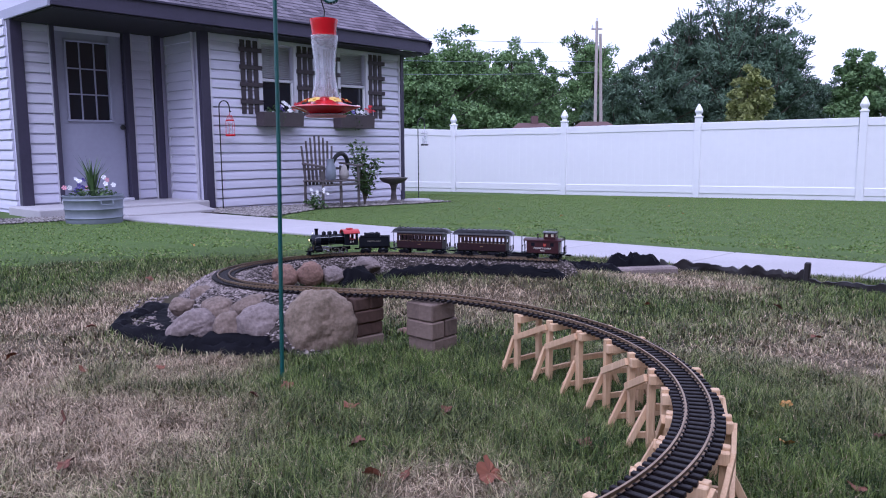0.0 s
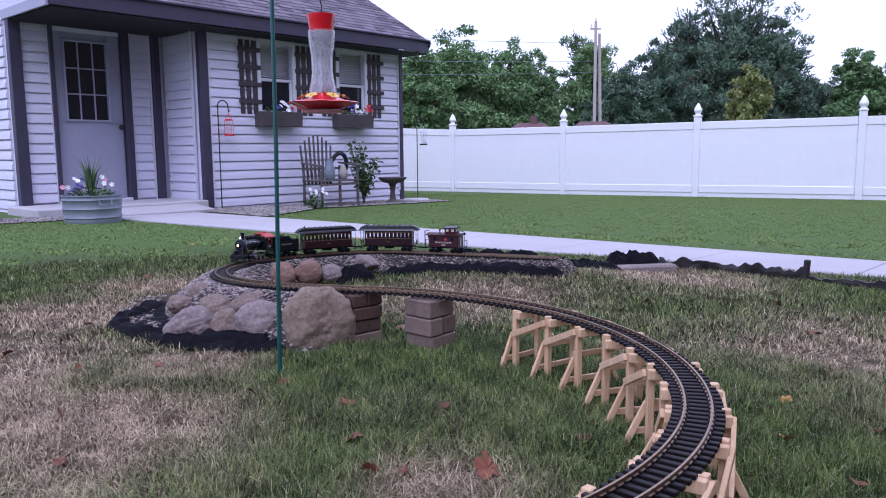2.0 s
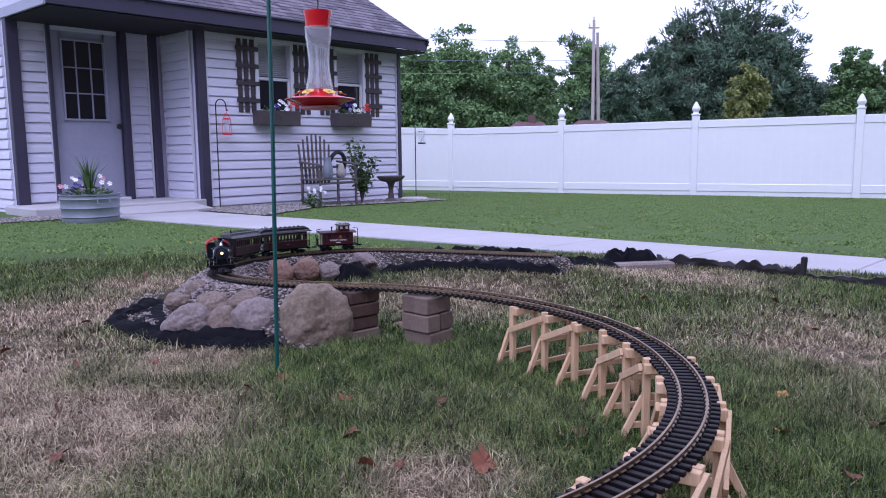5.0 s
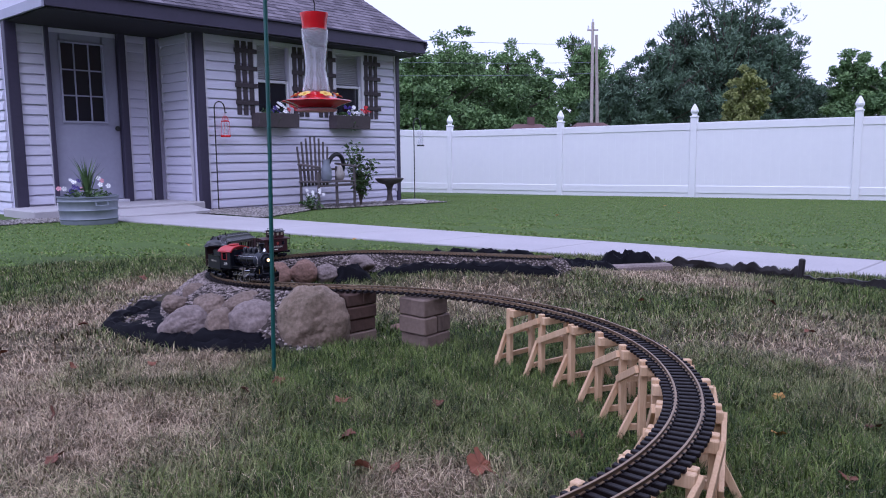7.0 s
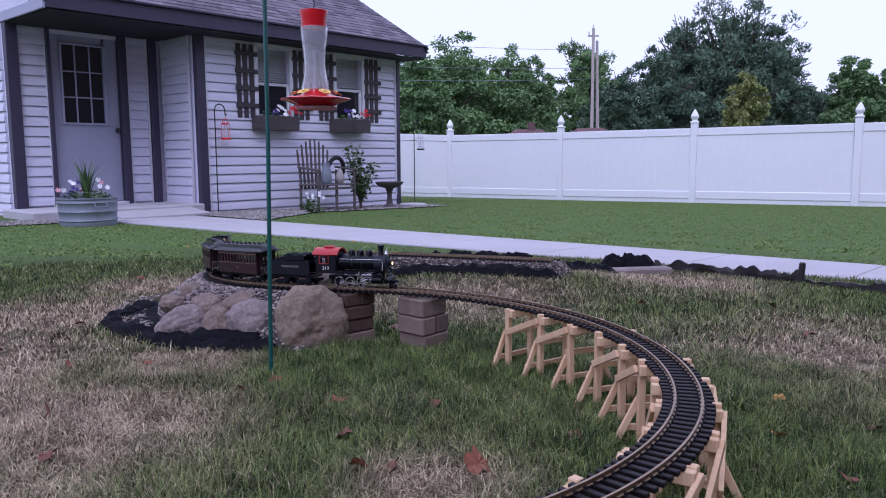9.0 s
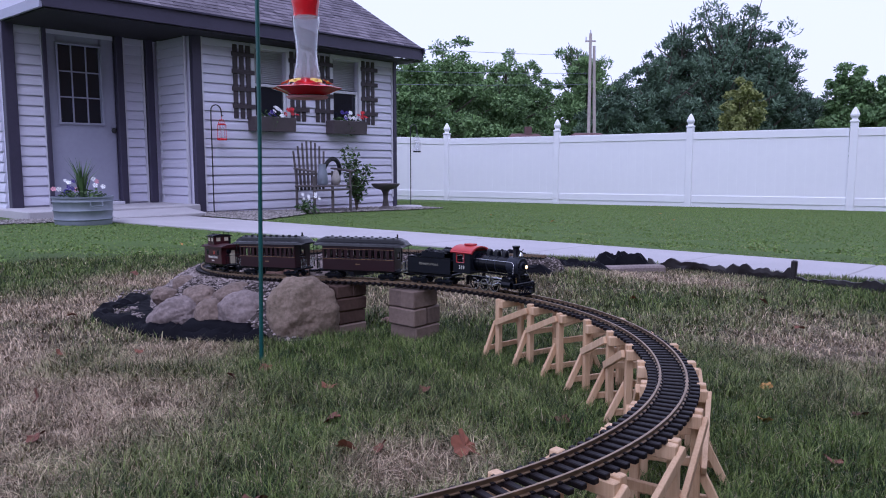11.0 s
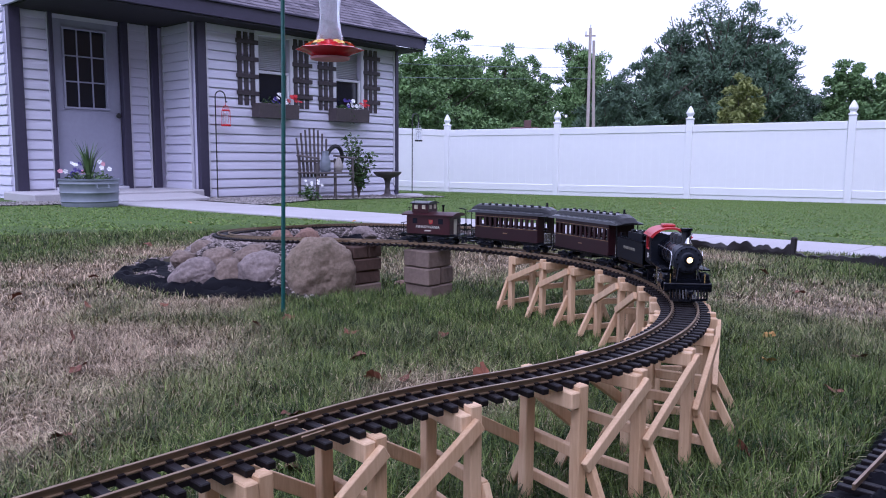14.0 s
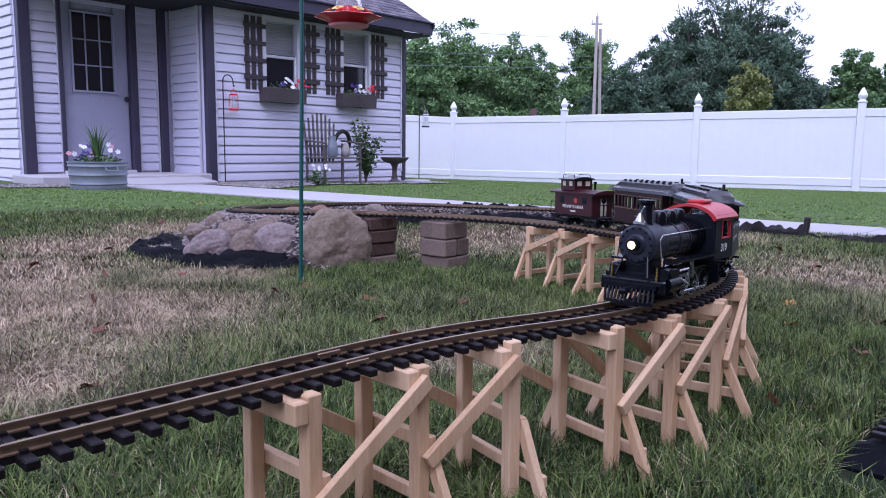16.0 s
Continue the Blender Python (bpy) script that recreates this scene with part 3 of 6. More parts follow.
def build_house():
    house = thing("house", "small pale vinyl-sided garden house with plum trim and a recessed porch", "house")
    wins = ((6.13, 6.67, 1.20, 2.13), (7.50, 8.02, 1.20, 2.13))
    core = MB()

    def slab(x0, x1, y0, y1, z0, z1):
        core.box(x1 - x0, y1 - y0, z1 - z0, pose((x0 + x1) / 2, (y0 + y1) / 2, (z0 + z1) / 2))

    # front wall with two openings through it
    zb, zt = -0.15, 2.30
    for x0, x1, z0, z1 in ((5.22, 6.13, zb, zt), (6.67, 7.50, zb, zt), (8.02, 8.80, zb, zt), (6.13, 6.67, zb, 1.20), (6.13, 6.67, 2.13, zt),
                           (7.50, 8.02, zb, 1.20), (7.50, 8.02, 2.13, zt)):
        slab(x0, x1, FY, FY + 0.12, z0, z1)
    wall = part("wall", core, M_SIDING, house, "pale grey lap-sided front wall")
    siding(wall, 5.34, 8.74, -0.151, 2.24, FY, [(a - 0.05, b + 0.05, lo - 0.05, hi + 0.05) for a, b, lo, hi in wins])
    core = MB()
    slab(8.68, 8.80, FY + 0.12, 15.0, zb, zt)
    slab(5.22, 8.68, 14.9, 15.0, zb, zt)
    part("end_wall", core, M_SIDING, house)
    core = MB()
    slab(3.43, 3.79, DY, DY + 0.12, zb, zt)
    slab(4.62, 5.22, DY, DY + 0.12, zb, zt)
    slab(3.79, 4.62, DY, DY + 0.12, 2.13, zt)
    wall = part("porch_wall", core, M_SIDING, house, "pale lap-sided wall beside the door")
    siding(wall, 3.43, 3.75, 0.09, 2.2, DY)
    siding(wall, 4.72, 5.0, 0.09, 2.2, DY)
    core = MB()
    slab(5.20, 5.34, FY + 0.12, DY + 0.12, zb, zt)
    wall = part("return_wall", core, M_SIDING, house, "pale lap-sided side wall of the porch")
    siding(wall, FY + 0.10, DY - 0.07, 0.06, 2.2, 5.20, along="y")
    core = MB()
    slab(3.31, 3.43, DY, 15.0, zb, zt)
    wall = part("left_wall", core, M_SIDING, house, "pale lap-sided end wall beside the porch")
    siding(wall, DY + 0.06, 14.9, -0.10, 2.24, 3.31, along="y")
    core = MB()
    slab(3.43, 5.22, 14.9, 15.0, zb, zt)
    part("back_wall", core, M_SIDING, house)
    for x, y, w, d, z0 in ((5.275, FY - 0.02, 0.125, 0.08, -0.10), (8.775, FY - 0.02, 0.07, 0.08, -0.12), (3.37, DY - 0.03, 0.13, 0.10, -0.06),
                           (5.06, DY - 0.04, 0.10, 0.10, 0.04), (3.765, DY - 0.03, 0.05, 0.09, 0.06), (4.665, DY - 0.03, 0.09, 0.10, 0.05)):
        part("corner_trim", MB().box(w, d, 2.26 - z0, pose(x, y, (2.26 + z0) / 2), c=0.006), M_TRIM, house, "dark plum corner board")
    for x, y in ((5.35, FY - 0.035), (8.725, FY - 0.03), (3.745, DY - 0.035), (4.735, DY - 0.03), (4.99, DY - 0.03)):
        part("trim_strip", MB().box(0.025, 0.03, 2.2, pose(x, y, 1.14)), M_LTRIM, house, "pale channel strip")
    part("trim_strip", MB().box(0.03, 0.025, 2.14, pose(5.185, FY + 0.09, 1.14)), M_LTRIM, house)
    part("trim_strip", MB().box(0.03, 0.025, 2.14, pose(5.185, DY - 0.09, 1.14)), M_LTRIM, house)
    # door
    door = part("door", MB().box(0.82, 0.045, 0.93, pose(4.205, DY + 0.03, 0.575), c=0.004).box(0.15, 0.045, 1.10, pose(3.865, DY + 0.03, 1.58))
                .box(0.18, 0.045, 1.10, pose(4.525, DY + 0.03, 1.58)).box(0.53, 0.045, 0.11, pose(4.19, DY + 0.03, 2.075)).box(0.53, 0.045, 0.04, pose(4.19, DY + 0.03, 1.06)),
                M_DOOR, house, "pale grey nine-light entry door, closed")
    part("pane", MB().box(0.53, 0.01, 0.95, pose(4.19, DY + 0.035, 1.55)), M_PANE, door, "dark reflecting glass")
    for k in range(2):
        part("glazing_bar", MB().box(0.016, 0.02, 0.95, pose(4.19 + (k - 0.5) * 0.177, DY + 0.022, 1.55), c=0.004), M_DOOR, door)
        part("glazing_bar", MB().box(0.53, 0.02, 0.016, pose(4.19, DY + 0.0215, 1.55 + (k - 0.5) * 0.31), c=0.004), M_DOOR, door)
    for sx, sz, x, z in ((0.57, 0.025, 4.19, 2.03), (0.57, 0.025, 4.19, 1.075), (0.025, 0.95, 3.925, 1.55), (0.025, 0.95, 4.455, 1.55)):
        part("glass_frame", MB().box(sx, 0.025, sz, pose(x, DY - 0.004, z), c=0.005), M_DOOR, door)
    knob = MB().spin([(0.012, 0), (0.012, 0.03), (0.03, 0.04), (0.034, 0.055), (0.02, 0.07)], 14, pose(4.565, DY + 0.01, 1.0, 90))
    part("door_knob", knob, M_IRON, door, "black round knob", smooth=True)
    part("threshold", MB().box(0.9, 0.14, 0.04, pose(4.19, DY - 0.03, 0.085), c=0.006), M_LTRIM, house)
    # windows with blinds
    for a, b, lo, hi in wins:
        cx, cz, w, h = (a + b) / 2, (lo + hi) / 2, b - a, hi - lo
        win = part("window", MB().box(w + 0.1, 0.05, 0.06, pose(cx, FY - 0.02, hi + 0.02), c=0.006).box(w + 0.1, 0.06, 0.06, pose(cx, FY - 0.02, lo - 0.02), c=0.006)
                   .box(0.06, 0.05, h - 0.02, pose(a - 0.02, FY - 0.02, cz), c=0.006).box(0.06, 0.05, h - 0.02, pose(b + 0.02, FY - 0.02, cz), c=0.006),
                   M_LTRIM, house, "white-framed sash window with a lowered blind")
        part("meeting_rail", MB().box(w, 0.035, 0.04, pose(cx, FY + 0.012, cz - 0.02), c=0.005), M_LTRIM, win)
        part("sash", MB().box(0.03, 0.03, h / 2, pose(a + 0.015, FY + 0.01, lo + h / 4)).box(0.03, 0.03, h / 2, pose(b - 0.015, FY + 0.01, lo + h / 4)).box(w, 0.03, 0.03, pose(cx, FY + 0.01, lo + 0.015)), M_VINYL, win)
        part("pane", MB().box(w, 0.006, h / 2 + 0.02, pose(cx, FY + 0.03, lo + h / 4)), M_PANE, win, "dark insect-screened pane")
        blind = part("blind", MB().box(w - 0.02, 0.03, 0.025, pose(cx, FY + 0.05, hi - 0.012)), M_BLIND, win, "pale slatted blind")
        slat = MB().box(w - 0.02, 0.022, 0.004).mesh("slat", M_BLIND)
        for k in range(1, 18):
            tagged(new("slat", slat)).parent = blind
            blind.children[-1].matrix_basis = pose(cx, FY + 0.05, hi - 0.02 - k * 0.026, 35)
        part("pane", MB().box(w, 0.006, h / 2, pose(cx, FY + 0.085, hi - h / 4)), M_BLIND, win)
    # eave, soffit, roof
    x0, x1 = 3.32, 9.05
    part("fascia", MB().box(x1 - x0, 0.03, 0.17, pose((x0 + x1) / 2, EAVE_Y, EAVE_Z + 0.0), c=0.004), M_TRIM, house, "plum fascia board")
    part("drip_edge", MB().box(x1 - x0 + 0.02, 0.06, 0.02, pose((x0 + x1) / 2, EAVE_Y - 0.018, EAVE_Z + 0.095)), M_TRIM, house)
    # ceiling colour carries the shade under the eave
    part("soffit", MB().box(x1 - x0 - 0.04, DY + 0.1 - EAVE_Y, 0.02, pose((x0 + x1) / 2, (DY + 0.1 + EAVE_Y) / 2 + 0.01, EAVE_Z - 0.10)), M_SOFFIT, house, "porch ceiling and soffit, coloured near black for shade")
    ridge_y = 12.0
    rz = EAVE_Z + 0.09 + (ridge_y - EAVE_Y) * PITCH
    deck = MB()
    for s in (1, -1):
        ye = EAVE_Y if s > 0 else 2 * ridge_y - EAVE_Y
        deck.add([(x0, ye, EAVE_Z + 0.06), (x1, ye, EAVE_Z + 0.06), (x1, ridge_y, rz - 0.03), (x0, ridge_y, rz - 0.03),
                  (x0, ye, EAVE_Z + 0.09), (x1, ye, EAVE_Z + 0.09), (x1, ridge_y, rz), (x0, ridge_y, rz)],
                 [(0, 1, 2, 3), (4, 5, 6, 7), (0, 1, 5, 4), (1, 2, 6, 5), (2, 3, 7, 6), (3, 0, 4, 7)])
    roof = part("roof", deck, M_SHINGLE, house, "grey-plum asphalt shingle roof")
    slope = math.atan(PITCH)
    tabs, r = MB(), random.Random(3)
    row, run = 0, 0.0
    while run < 4.0:
        y, z = EAVE_Y + run * math.cos(slope), EAVE_Z + 0.095 + run * math.sin(slope)
        x = x0 + (0.11 if row % 2 else 0)
        while x < x1 - 0.02:
            w = min(r.uniform(0.16, 0.25), x1 - x)
            tabs.box(w - 0.006, 0.20, 0.009 + r.uniform(0, 0.004), pose(x + w / 2, y + 0.08, z + 0.05 + r.uniform(0, 0.003), math.degrees(slope) - 3))
            x += w
        run += 0.125
        row += 1
    tagged(part("shingles", tabs, M_SHINGLE, roof), kind="stuff")
    for xr in (x0, x1):
        part("rake_board", MB().beam((xr, EAVE_Y - 0.02, EAVE_Z), (xr, ridge_y, rz - 0.09), 0.03, 0.16), M_TRIM, house, "plum rake board")
    part("eave_band", MB().box(0.03, 6.4, 0.11, pose(x0 - 0.015, EAVE_Y + 3.2, EAVE_Z - 0.04), c=0.004), M_DOOR, house, "pale grey band under the gable")
    for xg in (3.335, 8.74):
        gable = MB().add([(xg, FY, 2.28), (xg, 15.0, 2.28), (xg, ridge_y, rz - 0.1), (xg + 0.06, FY, 2.28), (xg + 0.06, 15.0, 2.28), (xg + 0.06, ridge_y, rz - 0.1)],
                         [(0, 1, 2), (3, 4, 5), (0, 1, 4, 3), (1, 2, 5, 4), (2, 0, 3, 5)])
        part("gable", gable, M_SIDING, house)
    solid("stoop", MB().box(2.06, 0.92, 0.20, pose(4.20, 9.29, -0.03), c=0.012), M_CONC, "low grey concrete stoop before the door", "step", kind="structure")
    ramp = MB().box(1.1, 0.5, 0.08, pose(4.5, 8.66, -0.02, 6, 0, 0), c=0.01)
    solid("stoop_apron", ramp, M_CONC, "sloping grey concrete apron below the stoop", "step", kind="structure")
    eyes = MB().spin([(0.02, 0), (0.05, 0.02), (0.055, 0.06), (0.03, 0.08)], 12, pose(9.0, 8.75, 2.24, 120, 0, 30)).spin([(0.02, 0), (0.05, 0.02), (0.055, 0.06), (0.03, 0.08)], 12, pose(9.05, 8.9, 2.24, 120, 0, -30))
    part("floodlight", eyes, M_LTRIM, house, "small white twin floodlight under the eave", smooth=True)


def build_trellis(x):
    t = thing("trellis", "dark-stained wooden trellis shutter beside a window", "trellis", pose(x, FY - 0.035, 1.20), group="window trellises")
    up = MB().box(0.068, 0.014, 0.96, None, c=0.003).mesh("upright", M_TRELLIS)
    bar = MB().box(0.35, 0.014, 0.058, None, c=0.003).mesh("crossbar", M_TRELLIS)
    for k in range(3):
        part("upright", up, None, t, m=pose(0.05 + k * 0.10, 0, 0.46))
    for k in range(4):
        part("crossbar", bar, None, t, m=pose(0.165, -0.014, 0.14 + k * 0.225))
    return t


def flower(mb, x, y, z, r, tilt, n=5):
    m = pose(x, y, z, tilt[0], tilt[1])
    for k in range(n):
        a, d = 2 * math.pi * k / n, 0.5
        mb.add([(0, 0, 0), (r * math.cos(a - d), r * math.sin(a - d), 0.2 * r), (r * 1.1 * math.cos(a), r * 1.1 * math.sin(a), 0.1 * r), (r * math.cos(a + d), r * math.sin(a + d), 0.2 * r)], [(0, 1, 2, 3)], m)


def leafy(mb, r, cx, cy, cz, rx, ry, rz, n, size):
    for _ in range(n):
        while True:
            u = [r.uniform(-1, 1) for _ in range(3)]
            if sum(k * k for k in u) < 1:
                break
        m = pose(cx + u[0] * rx, cy + u[1] * ry, cz + u[2] * rz, r.uniform(-60, 60), r.uniform(-60, 60), r.uniform(0, 360))
        s = size * r.uniform(0.6, 1.3)
        mb.add([(0, 0, 0), (s * 0.3, s * 0.5, 0.1 * s), (0, s, 0), (-s * 0.3, s * 0.5, 0.1 * s)], [(0, 1, 2, 3)], m)


def build_window_box(x0, x1, seed):
    r = random.Random(seed)
    b = thing("window_box", "dark wooden window box with trailing flowers", "planter", pose((x0 + x1) / 2, FY - 0.12, 1.02), group="window boxes")
    w = x1 - x0
    mb = MB().box(w, 0.018, 0.19, pose(0, -0.085, 0.095, 6), c=0.004).box(w, 0.018, 0.19, pose(0, 0.08, 0.095)).box(w, 0.17, 0.018, pose(0, 0, 0.01))
    part("box", mb, M_BOXW, b)
    for s in (-1, 1):
        part("end_board", MB().box(0.018, 0.15, 0.19, pose(s * (w / 2 - 0.01), 0, 0.095), c=0.003), M_BOXW, b)
    part("soil", MB().box(w - 0.05, 0.14, 0.01, pose(0, 0, 0.16)), M_DIRT, b)
    lf = MB()
    leafy(lf, r, 0, 0, 0.20, w * 0.40, 0.06, 0.07, 160, 0.045)
    leafy(lf, r, -0.02, -0.08, 0.08, 0.08, 0.02, 0.12, 40, 0.035)
    part("foliage", lf, M_LEAF, b, "green trailing foliage")
    for mat, cx, n in ((M_WHITEP, 0.05, 9), (M_VIOP, -0.05, 5), (M_REDP, 0.30, 9)):
        fl = MB()
        for _ in range(n):
            flower(fl, cx + r.uniform(-0.09, 0.09), r.uniform(-0.09, 0.03), 0.24 + r.uniform(-0.03, 0.09), 0.03, (r.uniform(20, 80), r.uniform(-40, 40)))
        part("blossoms", fl, mat, b)


# ---- along the house ----
def build_tub(x, y, r0, h, seed, label):
    r = random.Random(seed)
    t = thing("planter_tub", label, "planter", pose(x, y, float(ground_z(x, y)) - 0.005), group="galvanised tubs")
    prof = [(r0 * 0.93, 0), (r0 * 0.95, 0.02)]
    for k in range(3):
        z = 0.05 + k * h * 0.31
        prof += [(r0 * (0.95 + 0.02 * k), z), (r0 * (0.985 + 0.02 * k), z + 0.012), (r0 * (0.955 + 0.02 * k), z + 0.026)]
    prof += [(r0, h - 0.02), (r0 * 1.03, h - 0.012), (r0 * 1.03, h), (r0 * 0.97, h), (r0 * 0.95, h - 0.06), (0.01, h - 0.06)]
    part("tub", MB().spin(prof, 40), M_GALV, t, "ribbed galvanised steel tub", smooth=True)
    part("handle", MB().wire([(0.06, -r0 - 0.02, h - 0.05), (0.06, -r0 - 0.035, h - 0.09), (-0.06, -r0 - 0.035, h - 0.09), (-0.06, -r0 - 0.02, h - 0.05)], 0.006), M_GALV, t)
    lf = MB()
    leafy(lf, r, 0, 0, h + 0.015, r0 * 0.8, r0 * 0.8, 0.06, 190, 0.045)
    part("foliage", lf, M_LEAF, t)
    sp = MB()
    for _ in range(26):
        a, l, w = r.uniform(0, 6.28), r.uniform(0.25, 0.42), 0.012
        d = r.uniform(0.05, 0.3)
        dx, dy = math.cos(a), math.sin(a)
        sp.add([(-dy * w, dx * w, h - 0.05), (dy * w, -dx * w, h - 0.05), (dx * d * 0.4 + dy * w * 0.7, dy * d * 0.4 - dx * w * 0.7, h + l * 0.6),
                (dx * d * 0.4 - dy * w * 0.7, dy * d * 0.4 + dx * w * 0.7, h + l * 0.6), (dx * d, dy * d, h + l)], [(0, 1, 2, 3), (3, 2, 4)])
    part("spike_leaves", sp, M_LEAF, t, "tall green spike leaves")
    for mat, n in ((M_WHITEP, 7), (M_PINKP, 3), (M_VIOP, 6)):
        fl = MB()
        for _ in range(n):
            a, q = r.uniform(0, 6.28), r0 * r.uniform(0.3, 0.95)
            flower(fl, q * math.cos(a), q * math.sin(a), h + r.uniform(0.04, 0.17), 0.024, (r.uniform(20, 80), r.uniform(-50, 50)))
        part("blossoms", fl, mat, t)


def build_bench():
    """A twig seat with a fanned back."""
    m = pose(6.84, 8.34, -0.085, 0, 0, -2)
    c = thing("garden_chair", "weathered dark wooden twig chair with a fanned slat back", "chair", m)
    for x, y, h in ((-0.31, -0.20, 0.50), (0.31, -0.20, 0.56), (-0.31, 0.2, 0.60), (0.31, 0.2, 0.56), (0.0, -0.2, 0.36)):
        part("leg", MB().tube((x, y, 0), (x, y, h), 0.02, 0.017, 8), M_CEDAR, c)
    for k in range(5):
        part("seat_slat", MB().box(0.68, 0.07, 0.02, pose(0, -0.18 + k * 0.09, 0.36), c=0.005), M_CEDAR, c)
    for k in range(8):
        a = (k - 3.5) / 3.5
        part("back_slat", MB().tube((-0.06 + a * 0.22, 0.22, 0.30), (-0.06 + a * 0.26, 0.25, 0.98 - 0.14 * a * a), 0.019, 0.014, 7), M_CEDAR, c)
    part("back_rail", MB().beam((-0.31, 0.22, 0.52), (0.31, 0.22, 0.52), 0.04, 0.03), M_CEDAR, c)
    for s in (-1, 1):
        part("arm", MB().beam((s * 0.32, -0.24, 0.56), (s * 0.32, 0.22, 0.60), 0.06, 0.025, c=0.006), M_CEDAR, c)
    part("apron", MB().beam((-0.31, -0.21, 0.31), (0.31, -0.21, 0.31), 0.06, 0.025), M_CEDAR, c)
    jug = MB().spin([(0.06, 0), (0.075, 0.03), (0.07, 0.16), (0.045, 0.24), (0.05, 0.29), (0.02, 0.29)], 16)
    solid("watering_can", jug, M_GALV, "grey metal watering can on the chair seat", "can", m @ pose(-0.08, -0.08, 0.372), smooth=True)
    hen = MB().spin([(0.04, 0), (0.065, 0.04), (0.07, 0.09), (0.045, 0.14), (0.035, 0.18), (0.01, 0.21)], 14)
    solid("garden_ornament", hen, M_PEBBLE, "pale rounded garden ornament on the chair", "ornament", m @ pose(0.17, -0.06, 0.372), smooth=True)
    bow = MB()
    for k in range(10):
        a, b = math.pi * (k / 10 - 0.1), math.pi * ((k + 1) / 10 - 0.1)
        bow.tube((0.14 * math.cos(a), 0, 0.2 + 0.19 * math.sin(a)), (0.14 * math.cos(b), 0, 0.2 + 0.19 * math.sin(b)), 0.03, n=7)
    solid("wreath", bow, M_IRON, "dark twig wreath leaning on the chair back", "wreath", m @ pose(0.2, 0.12, 0.35, 12))


def build_shrub():
    r = random.Random(21)
    s = thing("rose_bush", "leafy dark green rose bush against the house wall", "shrub", pose(7.46, 8.36, -0.10))
    st, lf = MB(), MB()
    for _ in range(11):
        a, d, h = r.uniform(0, 6.28), r.uniform(0.08, 0.34), r.uniform(0.5, 0.92)
        tip = (d * math.cos(a), d * math.sin(a) * 0.6, h)
        mid = (tip[0] * 0.35, tip[1] * 0.35, h * 0.55)
        st.tube((0, 0, 0), mid, 0.009, 0.007, 6).tube(mid, tip, 0.007, 0.003, 5)
        for k in range(9):
            q = 0.3 + 0.7 * k / 8
            leafy(lf, r, tip[0] * q, tip[1] * q, h * q, 0.07, 0.06, 0.06, 8, 0.06)
    part("stems", st, M_BARK, s)
    part("foliage", lf, M_LEAF, s)
    p = thing("petunia", "low white-flowering plant at the wall", "plant", pose(6.35, 8.1, -0.08))
    lf, fl = MB(), MB()
    leafy(lf, r, 0, 0, 0.08, 0.14, 0.1, 0.10, 130, 0.06)
    for _ in range(7):
        flower(fl, r.uniform(-0.1, 0.14), r.uniform(-0.1, 0.0), 0.2 + r.uniform(0, 0.08), 0.022, (60, r.uniform(-40, 40)))
    part("foliage", lf, M_LEAF, p)
    part("blossoms", fl, M_WHITEP, p)


def build_birdbath():
    z = float(ground_z(8.05, 8.36))
    b = thing("birdbath", "dark cast birdbath on a pedestal", "birdbath", pose(8.05, 8.36, z))
    part("pedestal", MB().spin([(0.11, 0), (0.11, 0.03), (0.05, 0.07), (0.035, 0.18), (0.045, 0.26), (0.07, 0.31)], 18), M_CEDAR, b, smooth=True)
    part("bowl", MB().spin([(0.05, 0.30), (0.16, 0.33), (0.21, 0.38), (0.215, 0.40), (0.19, 0.395), (0.10, 0.35), (0.01, 0.345)], 24), M_CEDAR, b, smooth=True)
    solid("stepping_stone", MB().spin([(0.2, 0), (0.22, 0.02), (0.20, 0.04), (0.02, 0.045)], 12), M_CONC, "flat pale stone on the grass", "stone", pose(8.75, 8.55, z - 0.005))


def build_hook(x, y, h, label, cage):
    z = float(ground_z(x, y))
    k = thing("shepherd_hook", label, "hook", pose(x, y, z))
    pts = [(0, 0, -0.02), (0, 0, h - 0.1)]
    for i in range(9):
        a = math.pi * i / 8
        pts.append((0.075 - 0.075 * math.cos(a), 0, h - 0.08 + 0.08 * math.sin(a)))
    pts += [(0.155, 0, h - 0.14), (0.175, 0, h - 0.13)]
    part("rod", MB().wire(pts, 0.008, 7), M_IRON, k)
    l = thing("hanging_lantern", cage, "lantern", pose(x + 0.152, y, z + h - 0.45))
    mb = MB()
    for i in range(8):
        a = math.pi * i / 4
        mb.wire([(0.02 * math.cos(a), 0.02 * math.sin(a), 0.27), (0.055 * math.cos(a), 0.055 * math.sin(a), 0.19), (0.06 * math.cos(a), 0.06 * math.sin(a), 0.0)], 0.0018, 4)
    red = M_RED if "red" in cage else M_LTRIM
    part("cage", mb.wire([(0, 0, 0.26), (0, 0, 0.32)], 0.003), red, l)
    part("cap", MB().spin([(0.050, 0.195), (0.054, 0.203), (0.03, 0.215)], 14), red, l)
    part("base", MB().spin([(0.06, 0.0), (0.065, 0.015), (0.06, 0.025)], 14), M_IRON if red is M_LTRIM else red, l)
    part("jar", MB().spin([(0.035, 0.03), (0.037, 0.1), (0.03, 0.17)], 12), M_GLASS, l, smooth=True)


